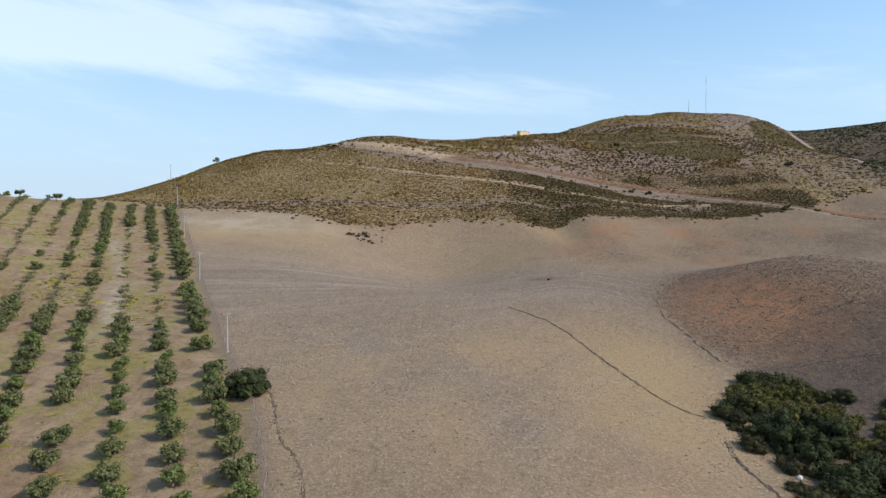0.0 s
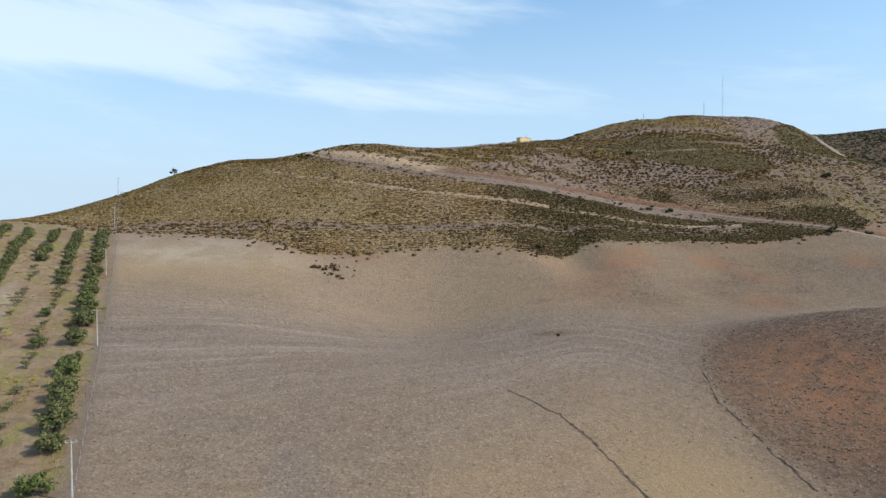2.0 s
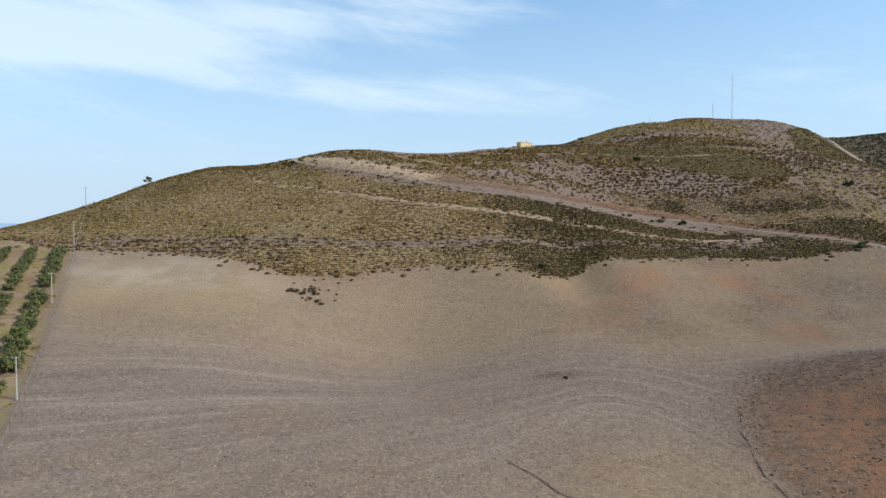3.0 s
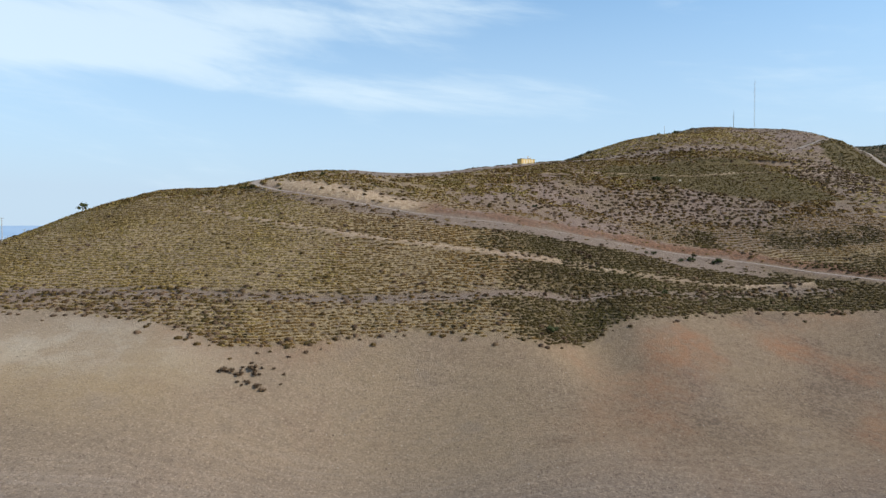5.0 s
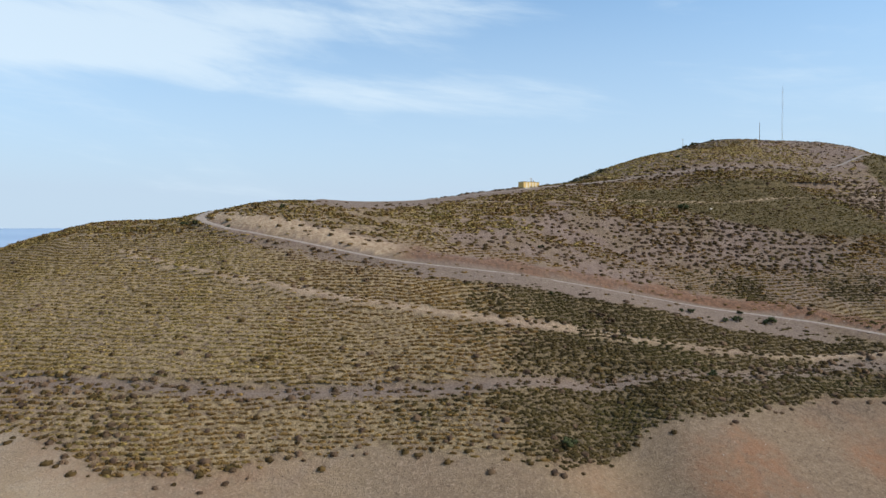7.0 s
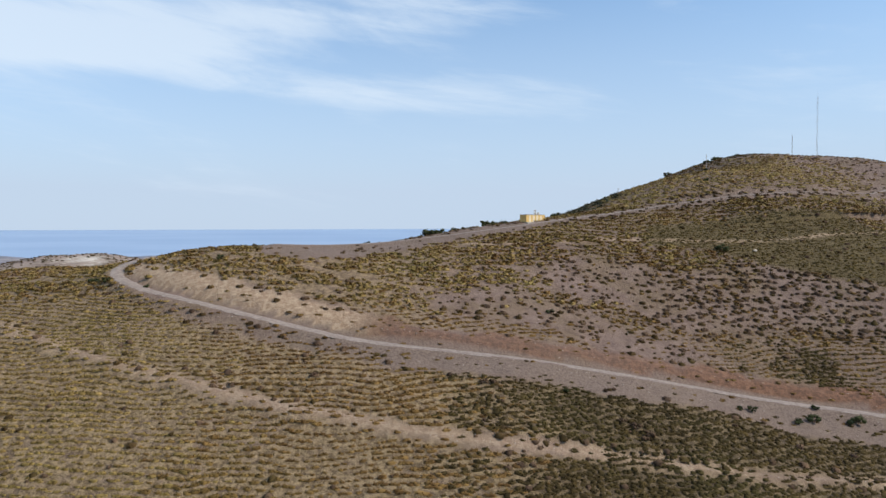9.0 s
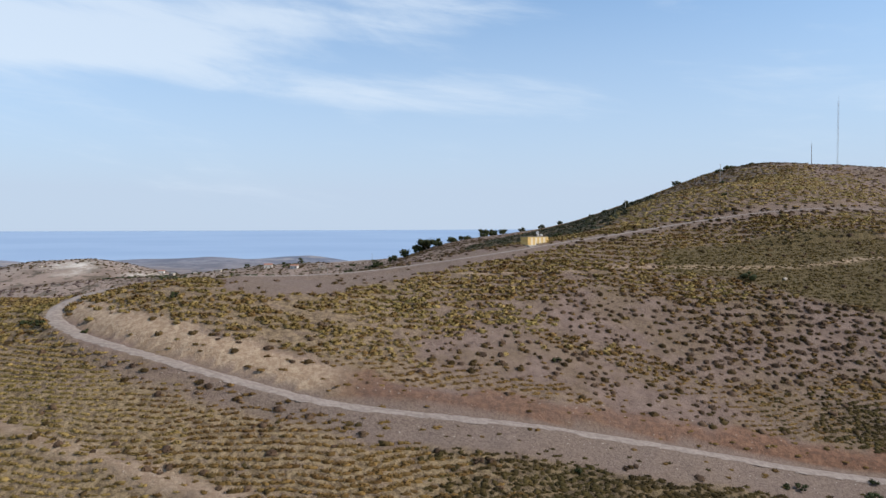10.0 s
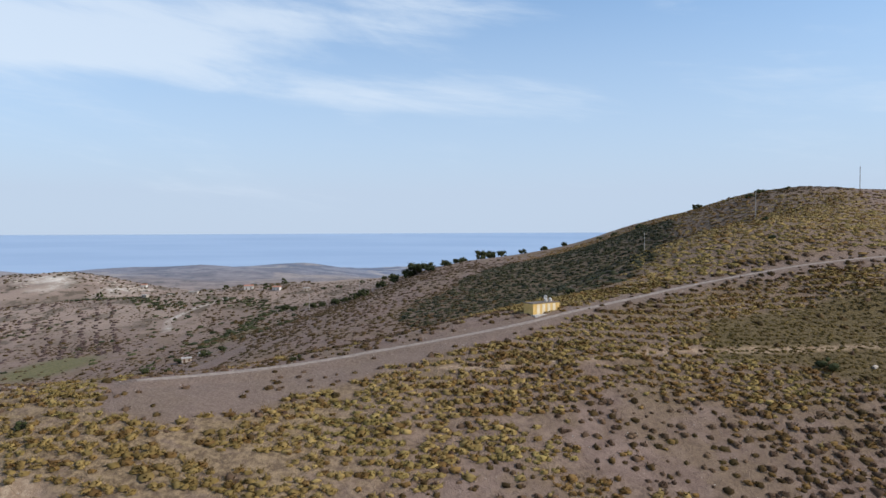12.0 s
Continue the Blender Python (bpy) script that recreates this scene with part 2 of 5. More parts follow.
    m.bump(m.maths("ADD", m.maths("MULTIPLY", grain, 2.0), fine), 0.7, 0.3)
    return m.mat


def plant_material(name, low, high, dry=None, scale=0.05, amount=0.6):
    m = Nodes(name, 0.8)
    c = m.mix(m.island, low, high)
    if dry:
        c = m.mix(m.ramp(m.noise(scale, 4, 0.6), 0.42, 0.62, 0, amount), c, dry)
    m.colour(c)
    m.bsdf.inputs["Specular IOR Level"].default_value = 0.15
    return m.mat


def clump_material(name, low, high, green):
    """Grass and low shrubs: the colour changes from clump to clump and from patch to patch."""
    m = Nodes(name, 0.85)
    c = m.mix(m.ramp(m.noise(0.6, 3, 0.6), 0.34, 0.66), low, high)
    c = m.mix(m.ramp(m.noise(0.045, 4, 0.6), 0.46, 0.64, 0, 0.55), c, green)
    c = m.mix(m.ramp(m.noise(0.02, 3, 0.6), 0.50, 0.68, 0, 0.5), c, low)
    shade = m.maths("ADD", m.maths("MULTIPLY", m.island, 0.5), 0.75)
    c = m.mix(1.0, c, m.grey(shade), "MULTIPLY")
    m.colour(c)
    m.bsdf.inputs["Specular IOR Level"].default_value = 0.1
    return m.mat


def plain_material(name, low, high, scale=3.0, rough=0.85, metal=0.0, bump=0.3):
    m = Nodes(name, rough)
    n = m.noise(scale, 5, 0.65)
    m.colour(m.mix(m.ramp(n, 0.35, 0.65), low, high))
    m.bsdf.inputs["Metallic"].default_value = metal
    if bump:
        m.bump(n, bump, 0.03)
    return m.mat


EARTH = ground_material()
ROAD = plain_material("gravel_road", (0.218, 0.173, 0.141), (0.310, 0.254, 0.213), 0.9, 0.95)
TUSSOCK = clump_material("tussock_grass", (0.094, 0.051, 0.018), (0.200, 0.121, 0.041), (0.122, 0.083, 0.025))
STRAW = clump_material("straw_yellow_grass", (0.140, 0.094, 0.033), (0.285, 0.200, 0.074), (0.176, 0.143, 0.044))
PALEGRASS = clump_material("pale_grass", (0.130, 0.084, 0.028), (0.262, 0.178, 0.062), (0.176, 0.130, 0.040))
HEATH = clump_material("heath", (0.040, 0.025, 0.010), (0.092, 0.056, 0.021), (0.062, 0.046, 0.015))
GREENHEATH = clump_material("green_heath", (0.034, 0.024, 0.009), (0.082, 0.056, 0.019), (0.052, 0.044, 0.014))
DEADWOOD = clump_material("dry_twigs", (0.055, 0.034, 0.022), (0.132, 0.082, 0.048), (0.090, 0.058, 0.031))
MEADOWGRASS = clump_material("meadow_grass", (0.066, 0.046, 0.015), (0.140, 0.098, 0.032), (0.084, 0.067, 0.020))
OLIVE = plant_material("olive_leaves", (0.042, 0.047, 0.017), (0.180, 0.182, 0.074))
ALMOND = clump_material("bare_almond_twigs", (0.062, 0.040, 0.036), (0.120, 0.082, 0.070), (0.085, 0.062, 0.048))
FRESH = plant_material("fresh_leaves", (0.042, 0.056, 0.016), (0.165, 0.185, 0.062))
DARKLEAF = plant_material("evergreen_leaves", (0.016, 0.021, 0.008), (0.056, 0.060, 0.021))
THICKET = plant_material("thicket_leaves", (0.010, 0.014, 0.006), (0.042, 0.044, 0.017), (0.060, 0.045, 0.018), 0.16, 0.6)
GREENLEAF = plant_material("green_leaves", (0.014, 0.020, 0.006), (0.060, 0.066, 0.022), (0.066, 0.052, 0.018), 0.2, 0.6)
YELLOWLEAF = plant_material("yellow_green_leaves", (0.030, 0.030, 0.007), (0.115, 0.100, 0.024))
BARK = plain_material("bark", (0.10, 0.08, 0.06), (0.22, 0.18, 0.14), 4.0)
CONCRETE = plain_material("weathered_concrete", (0.33, 0.30, 0.27), (0.46, 0.43, 0.39), 2.0)
STEEL = plain_material("galvanised_steel", (0.36, 0.37, 0.38), (0.5, 0.5, 0.5), 5.0, 0.5, 0.6, 0.0)
RUST = plain_material("rusted_steel", (0.10, 0.06, 0.045), (0.2, 0.12, 0.08), 5.0, 0.8, 0.2, 0.0)
SCREE = plain_material("dark_clod", (0.080, 0.053, 0.040), (0.185, 0.124, 0.086), 1.5)
STONE = plain_material("pale_stone", (0.34, 0.28, 0.22), (0.52, 0.45, 0.37), 2.5)
CLOD = plain_material("earth_clod", (0.20, 0.142, 0.092), (0.35, 0.258, 0.172), 1.5)
WEED = clump_material("yellow_weeds", (0.150, 0.125, 0.025), (0.330, 0.275, 0.060), (0.210, 0.205, 0.045))
TILTH = plain_material("crumbling_bank", (0.135, 0.094, 0.065), (0.24, 0.170, 0.118), 1.5)
# near-black soil: the shade inside the crack is put into its colour
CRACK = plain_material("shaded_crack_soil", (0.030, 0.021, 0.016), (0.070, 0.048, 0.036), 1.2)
# gully bed: damp soil, darkened too for the shade between the banks
DAMP_SHADE = plain_material("gully_soil", (0.085, 0.058, 0.042), (0.17, 0.118, 0.084), 1.2)
WHITE = plain_material("limewash", (0.50, 0.46, 0.41), (0.66, 0.62, 0.56), 1.5)
TILE = plain_material("roof_tiles", (0.30, 0.14, 0.09), (0.42, 0.22, 0.15), 2.0)


# ---- the lie of the land ----
def lattice(ix, iy, seed):
    h = (ix.astype(np.int64) * 374761393 + iy.astype(np.int64) * 668265263 + seed * 1442695041) & 0xFFFFFFFF
    h = ((h ^ (h >> 13)) * 1274126177) & 0xFFFFFFFF
    return ((h ^ (h >> 16)) & 0xFFFFFF) / float(0xFFFFFF)


def rough_noise(x, y, size, seed=1, octaves=4):
    """Value noise from -1 to 1 with features of that many metres."""
    total, weight, norm = 0.0, 1.0, 0.0
    for k in range(octaves):
        c, s = math.cos(0.6 + 0.9 * k), math.sin(0.6 + 0.9 * k)
        u, v = (c * x - s * y) / size * 2**k + 17.3 * k, (s * x + c * y) / size * 2**k - 9.1 * k
        iu, iv = np.floor(u), np.floor(v)
        fu, fv = u - iu, v - iv
        fu, fv = fu * fu * (3 - 2 * fu), fv * fv * (3 - 2 * fv)
        a, b = lattice(iu, iv, seed + k), lattice(iu + 1, iv, seed + k)
        c, d = lattice(iu, iv + 1, seed + k), lattice(iu + 1, iv + 1, seed + k)
        total = total + weight * ((a + (b - a) * fu) * (1 - fv) + (c + (d - c) * fu) * fv)
        norm, weight = norm + weight, weight * 0.5
    return 2 * total / norm - 1


def smooth(low, high, v):
    t = np.clip((v - low) / (high - low), 0, 1)
    return t * t * (3 - 2 * t)


# hills and hollows: east, north, height, reach, stretch to the east
RISES = [
    (20, 497, 107.5, 116.3, 0.91), (287, 548, 73.1, 132.6, 1.06), (-135, 372, 19.1, 43.3, 1.61), (277, 702, 23.1, 160.1, 0.98),
    (133, 506, 19.3, 26.5, 1.59), (511, 666, 43.6, 77.2, 1.51), (2, 962, 33.0, 102.5, 1.40), (-33, 389, 5.9, 20.0, 1.37), (-50, 402, 1.9, 10.0, 1.4),
    (-221, 256, 27.3, 62.1, 1.06), (198, 767, 15.0, 131.5, 0.47), (419, 804, 68.8, 92.6, 2.29), (266, 511, 17.1, 60.9, 0.45),
    (25, 813, 9.7, 211.7, 1.10), (198, 567, 11.9, 72.3, 0.41), (512, 581, 41.4, 93.4, 0.63), (115, 198, 14.2, 25.5, 1.00),
    (30, 765, 14.9, 81.7, 0.69), (-121, 681, 16.1, 202.8, 2.02), (-131, 445, 21.1, 43.7, 0.88), (72, 772, 3.6, 40.0, 1.2), (-335, 900, 26.0, 75.0, 1.75), (-150, 900, 9.0, 62.0, 1.0),
]
HOLLOWS = [
    (79, 36, -25.6, 115.2, 0.40), (75, 536, -22.6, 70.3, 0.82), (118, 303, -12.4, 87.4, 0.50), (-10, 479, -21.7, 41.5, 1.07),
    (-3, 251, -13.6, 34.1, 0.84), (-36, 558, -22.0, 81.6, 1.18), (288, 491, -17.3, 44.4, 2.28), (5, 532, -16.5, 73.2, 1.41),
    (54, 296, -6.7, 20.0, 0.45), (23, 523, -14.0, 58.3, 1.56), (339, 544, -4.8, 61.4, 1.19), (-50, -73, -39.7, 135.6, 0.53), (352, 575, -34.0, 40.0, 0.95), (300, 470, -9.0, 30.0, 1.2),
    (53, 389, -12.8, 36.0, 1.74), (-75, 448, -5.5, 17.0, 1.8),
]
FAR_RISES = [(-720, 2000, 42, 90, 2.4), (-420, 2250, 46, 120, 1.8), (-1050, 1750, 30, 90, 2.0), (-560, 1700, 22, 70, 2.2), (-560, 1250, 39, 80, 1.35), (-900, 1380, 22, 110, 1.6), (-1500, 1900, 40, 260, 1.6), (-900, 2300, 30, 130, 3.0), (-430, 2950, 52, 200, 3.0), (900, 3000, 40, 300, 2.0), (-260, 1900, 22, 120, 2.0), (1300, 1500, 90, 500, 1.2)]


def bare_height(x, y):
    x, y = np.asarray(x, float), np.asarray(y, float)
    z = np.full(np.broadcast(x, y).shape, 45.0)
    for hx, hy, rise, reach, wide in RISES + HOLLOWS:
        z = z + rise * np.exp(-(((x - hx) / wide) ** 2 + (y - hy) ** 2) / (2 * reach * reach))
    # the country falls away to the coast
    z = z - 95 * smooth(1000, 3100, y) - 60 * smooth(3200, 3700, y)
    for hx, hy, rise, reach, wide in FAR_RISES:
        z = z + rise * np.exp(-(((x - hx) / wide) ** 2 + (y - hy) ** 2) / (2 * reach * reach))
    roll = smooth(850, 1500, y) + smooth(500, 900, np.abs(x))
    return z + np.minimum(roll, 1) * 26 * rough_noise(x, y, 380, 5, 5) * (1 - smooth(3000, 3400, y))


class Line:
    """A way over the land, rounded between its bends."""

    def __init__(self, bends, half=0.0, step=2.0):
        p = [np.array(b, float) for b in bends]
        p = [2 * p[0] - p[1]] + p + [2 * p[-1] - p[-2]]
        dots = []
        for a, b, c, d in zip(p, p[1:], p[2:], p[3:]):
            n = max(2, int(np.linalg.norm(c - b) / step))
            for t in np.arange(n) / n:
                dots.append(0.5 * (2 * b + (c - a) * t + (2 * a - 5 * b + 4 * c - d) * t * t + (3 * b - a - 3 * c + d) * t**3))
        self.dots = np.array(dots + [p[-2]])
        way = np.gradient(self.dots, axis=0)
        way /= np.linalg.norm(way, axis=1)[:, None]
        side = np.stack([-way[:, 1], way[:, 0]], -1) * half
        self.high = np.min([bare_height(*(self.dots + k * side).T) for k in (-1, 0, 1)], axis=0)
        for _ in range(14):
            self.high[1:-1] = (self.high[:-2] + 2 * self.high[1:-1] + self.high[2:]) / 4

    def near(self, x, y, reach):
        """Distance to the line (large beyond reach) and the line's height there."""
        shape = np.broadcast(x, y).shape
        x, y = np.broadcast_to(x, shape).ravel(), np.broadcast_to(y, shape).ravel()
        away, high = np.full(x.shape, 1e6), np.zeros(x.shape)
        lo, hi = self.dots.min(0) - reach, self.dots.max(0) + reach
        pick = np.where((x > lo[0]) & (x < hi[0]) & (y > lo[1]) & (y < hi[1]))[0]
        for part in np.array_split(pick, max(1, len(pick) // 20000)):
            if not len(part):
                continue
            q = np.stack([x[part], y[part]], -1)
            best, level = np.full(len(part), 1e6), np.zeros(len(part))
            for k in range(len(self.dots) - 1):
                a, b = self.dots[k], self.dots[k + 1]
                s = np.clip((q - a) @ (b - a) / max((b - a) @ (b - a), 1e-9), 0, 1)
                d = np.linalg.norm(q - a - s[:, None] * (b - a), axis=1)
                closer = d < best
                best = np.where(closer, d, best)
                level = np.where(closer, self.high[k] + s * (self.high[k + 1] - self.high[k]), level)
            away[part], high[part] = best, level
        return away.reshape(shape), high.reshape(shape)


HILL_ROAD = Line([(300, 286), (250, 295), (212, 303), (197, 311), (189, 322), (179, 333), (166, 341), (148, 349), (124, 358), (90, 359), (51, 357), (12, 356), (-14, 361), (-44, 371), (-58, 379), (-66, 388), (-66, 396), (-62, 403), (-54, 409)], 2.6)
CREST_ROAD = Line([(-27, 404), (-13, 412), (14, 424), (33, 430), (51, 437), (72, 449), (97, 462), (125, 470), (168, 479), (205, 489), (250, 517), (268, 526), (280, 514), (284, 480), (279, 444), (273, 412)], 1.6)
LOW_BENCH = Line([(-118, 312), (-87, 310), (-55, 307), (-26, 305), (3, 305), (27, 306), (49, 313), (82, 321), (122, 334), (149, 336)], 1.4)
HIGH_BENCH = Line([(-82, 365), (-56, 352), (-36, 345), (-16, 338), (1, 334), (18, 330), (35, 329), (52, 331), (78, 332), (106, 337), (142, 341)], 0.7)
THIRD_BENCH = Line([(31, 415), (47, 417), (66, 421), (78, 425), (91, 427), (110, 430), (137, 435), (160, 441), (193, 448), (215, 455)], 0.5)
BENCHES = [(HILL_ROAD, 2.6, 1.7), (CREST_ROAD, 2.0, 0.8), (LOW_BENCH, 1.4, 1.1), (HIGH_BENCH, 0.9, 1.5), (THIRD_BENCH, 0.6, 1.1)]

FIELD_EDGE = np.array([(-400, 372), (-160, 309), (-125, 299), (-97, 298), (-69, 294), (-55, 287), (-44, 282), (-33, 283), (-23, 286), (-14, 289), (2, 292), (21, 289), (31, 288), (36, 285), (44, 288), (54, 296), (61, 302), (76, 305), (94, 312), (113, 320), (139, 321), (173, 322), (187, 325), (212, 341), (247, 356), (330, 372), (700, 380)])
ORCHARD_EDGE = np.array([(-60, 8), (0, -14), (87, -25), (110, -34), (133, -46), (180, -68), (227, -90), (298, -124), (330, -140)])
MEADOW = np.array([(96, 441), (139, 456), (178, 463), (190, 437), (194, 407), (171, 404), (140, 414), (112, 424), (90, 424)])
EAST_MEADOW = np.array([(236, 480), (246, 514), (268, 524), (288, 516), (280, 470), (262, 420), (246, 440), (240, 462)])
KNOLL = np.array([(73, 210), (85, 222), (105, 224), (140, 215), (210, 205), (260, 60), (95, 92), (76, 136), (73, 145), (68, 147), (66, 158), (64, 166), (63, 181)])


def within(x, y, corners):
    inside = np.zeros(np.broadcast(x, y).shape, bool)
    for (ax, ay), (bx, by) in zip(corners, np.roll(corners, -1, 0)):
        if ay != by:
            inside ^= ((ay > y) != (by > y)) & (x < (bx - ax) * (y - ay) / (by - ay) + ax)
    return inside


def edge_of_scrub(x, y):
    """How many metres a place lies above the lower edge of the scrub."""
    return y + 2.5 * rough_noise(x, y, 14, 21, 3) - np.interp(x, FIELD_EDGE[:, 0], FIELD_EDGE[:, 1])


def embankment(x, y):
    """1 on the loose fill below the hill road, 0 elsewhere."""
    down = np.interp(x, (-14, 12, 51, 90, 124, 148), (361, 356, 357, 359, 358, 349)) - y + 2.2 * rough_noise(x, y, 9, 33, 3)
    return smooth(0.5, 2.5, down) * (1 - smooth(8.5, 11.0, down)) * smooth(-8, 22, x) * (1 - smooth(118, 142, x))


def left_of_fence(x, y):
    return np.interp(y, ORCHARD_EDGE[:, 0], ORCHARD_EDGE[:, 1]) - x


def height(x, y):
    x, y = np.asarray(x, float), np.asarray(y, float)
    z = bare_height(x, y)
    hill = smooth(-2, 10, edge_of_scrub(x, y))
    z = z + hill * (0.55 * rough_noise(x, y, 16, 3, 4) + 0.9 * rough_noise(x, y, 45, 4, 2) - 0.6 - 1.9 * smooth(445, 520, y) - 1.8 * smooth(640, 720, y)) + (1 - hill) * (0.14 * rough_noise(x, y, 9, 8, 3) + 0.3 * rough_noise(x, y, 4.5, 9, 2) * np.exp(-(((x - 115) / 45) ** 4 + ((y - 165) / 52) ** 4)))
    for line, half, slope in BENCHES:
        away, level = line.near(x, y, 22)
        lip = np.maximum(away - half, 0) * slope * (1 + 0.25 * rough_noise(x, y, 8, 31, 3))
        held = np.clip(z, level - 0.62 * lip, level + lip)
        z = np.where(away < 22, held, z)
    return z + embankment(x, y) * (0.35 * rough_noise(x, 0.25 * y, 3.2, 35, 2) + 0.2 * rough_noise(x, y, 2.4, 36, 2))


def at(x, y):
    return float(height(np.array([x]), np.array([y]))[0])


BARE_UPPER = np.array([(52, 410), (54, 398), (60, 391), (70, 388), (86, 380), (101, 380), (118, 384), (148, 383), (170, 396), (165, 407), (134, 417), (112, 419), (100, 408), (90, 414), (76, 409), (64, 412)])
BARE_LOWER = np.array([(8, 378), (22, 374), (47, 368), (66, 364), (86, 366), (101, 376), (88, 374), (74, 377), (57, 384), (44, 393), (30, 388)])
BARE_CREST = np.array([(-31, 406), (-28, 394), (-17, 390), (-4, 395), (4, 404), (17, 414), (31, 421), (40, 425), (52, 433), (62, 441), (45, 438), (20, 428), (-10, 416)])
# slope behind the hut: dark scrub and soil also stand for its shade
DARK_HOLLOW = np.array([(10, 560), (28, 500), (40, 456), (56, 454), (72, 464), (94, 480), (112, 498), (135, 560), (160, 640), (165, 700), (70, 670), (25, 610)])


def inside_soft(x, y, corners, reach):
    """Share of the places round about that lie within the outline: a soft, ragged edge."""
    n, m = rough_noise(x, y, 2.2 * reach, 27, 3), rough_noise(x, y, 2.2 * reach, 28, 3)
    x, y = x + reach * n, y + reach * m
    ring = [(0, 0)] + [(0.6 * reach * math.cos(a), 0.6 * reach * math.sin(a)) for a in (0.3, 1.55, 2.8, 4.06, 5.3)]
    return sum(within(x + p, y + q, corners).astype(float) for p, q in ring) / len(ring)


def bareness(x, y):
    """1 on the stony open slopes, 0 where the cover is close."""
    n = rough_noise(x, y, 26, 91, 4) + 0.6 * rough_noise(x, y, 9, 92, 3)
    stony = np.maximum(0.76 * inside_soft(x, y, BARE_UPPER, 6), 0.72 * inside_soft(x, y, BARE_LOWER, 5))
    stony = np.maximum(stony, 0.66 * smooth(180, 205, x) * smooth(395, 425, y) * (1 - smooth(560, 600, y)) * (1 - smooth(236, 256, x)))
    stony = np.maximum(stony, 0.85 * smooth(180, 215, x) * smooth(488, 510, y) * (1 - smooth(250, 275, x)))
    stony = np.maximum(stony, 0.5 * smooth(392, 400, y) * (1 - smooth(-40, 20, x)))
    stony = np.maximum(stony, 0.66 * smooth(442, 456, y) * (1 - smooth(40, 72, x - 0.2 * (y - 450))))
    behind = y - np.interp(x, (-27, 14, 51, 97), (404, 424, 437, 462))
    stony = np.maximum(stony, 1.1 * smooth(0, 4, behind) * (1 - smooth(20, 32, behind)) * smooth(-36, -28, x) * (1 - smooth(40, 60, x)))
    stony = stony * (1 - 0.9 * inside_soft(x, y, DARK_HOLLOW, 8) * (y > 452))
    meadow = inside_soft(x, y, MEADOW, 2)
    crest = 1.3 * inside_soft(x, y, BARE_CREST, 3) + np.exp(-((CREST_ROAD.near(x, y, 30)[0] / 6.5) ** 2))
    bench = np.exp(-((LOW_BENCH.near(x, y, 12)[0] / 2.9) ** 2)) * (0.98 - 0.25 * smooth(50, 90, x))
    terrace = np.exp(-((HIGH_BENCH.near(x, y, 12)[0] / 2.4) ** 2)) * (0.85 + 0.3 * n) * (1 - 0.25 * smooth(75, 115, x))
    band = 0.55 * smooth(-48, -62, x) * smooth(-1, 2, edge_of_scrub(x, y)) * smooth(0, 3, np.interp(x, LOW_BENCH.dots[:, 0], LOW_BENCH.dots[:, 1]) - y)
    bench = np.maximum(bench, band)
    third = np.exp(-((THIRD_BENCH.near(x, y, 12)[0] / 1.5) ** 2)) * 0.8
    road_d, road_z = HILL_ROAD.near(x, y, 25)
    verge = np.exp(-((road_d / (4.6 + 3.6 * smooth(-5, 25, x) * (1 - smooth(85, 120, x)))) ** 2)) * smooth(-90, -40, x)
    bank = 1.2 * np.exp(-((HILL_ROAD.near(x, y - 3.6, 12)[0] / 4.2) ** 2)) * smooth(-66, -56, x) * (1 - smooth(130, 150, x))
    bank = np.maximum(bank, 1.2 * np.exp(-((HILL_ROAD.near(x, y - 5.2, 14)[0] / 5.4) ** 2)) * smooth(-66, -56, x) * (1 - smooth(8, 20, x)))
    bank = np.maximum(bank, 0.62 * np.exp(-((HILL_ROAD.near(x, y + 5, 14)[0] / 4.5) ** 2)) * smooth(-60, -40, x) * (1 - smooth(5, 25, x)))
    verge = np.maximum(np.maximum(verge, bank), 1.1 * embankment(x, y))
    meadow = np.maximum(meadow, inside_soft(x, y, EAST_MEADOW, 2))
    return (1 - 0.95 * meadow) * np.clip(stony + (0.22 + 0.10 * smooth(362, 380, y) * smooth(10, 50, x)) * n + crest + bench + terrace + third + 1.1 * verge, 0, 1)


def scrub_shade(x, y):
    """Above 0.25 the cover is dull green heath, below it yellow grass."""
    low = 0.95 * smooth(-15, 75, x) * (1 - smooth(345, 362, y)) + 0.5 * np.exp(-(((y - 299 - 0.12 * (x - 20)) / 8) ** 2))
    low = low + 0.55 * smooth(60, 110, x) * smooth(362, 368, y) * (1 - smooth(376, 390, y)) - 0.40 + 0.12 * smooth(0, 50, x)
    near = 0.55 * rough_noise(x, y, 28, 97, 4) + 0.35 * rough_noise(x, y, 7, 99, 2) + low
    up = 0.7 * rough_noise(x, y, 40, 98, 4) + 1.3 * inside_soft(x, y, DARK_HOLLOW, 8) + 0.9 * np.exp(-(((x - 205) / 28) ** 2 + ((y - 584) / 16) ** 2)) + 0.6 * smooth(230, 320, x) + 0.5 * smooth(310, 350, x) + 0.75 * smooth(196, 225, x) * (1 - smooth(425, 460, y)) - 0.3
    return np.where((y > 470) | (x > 200), up, near)


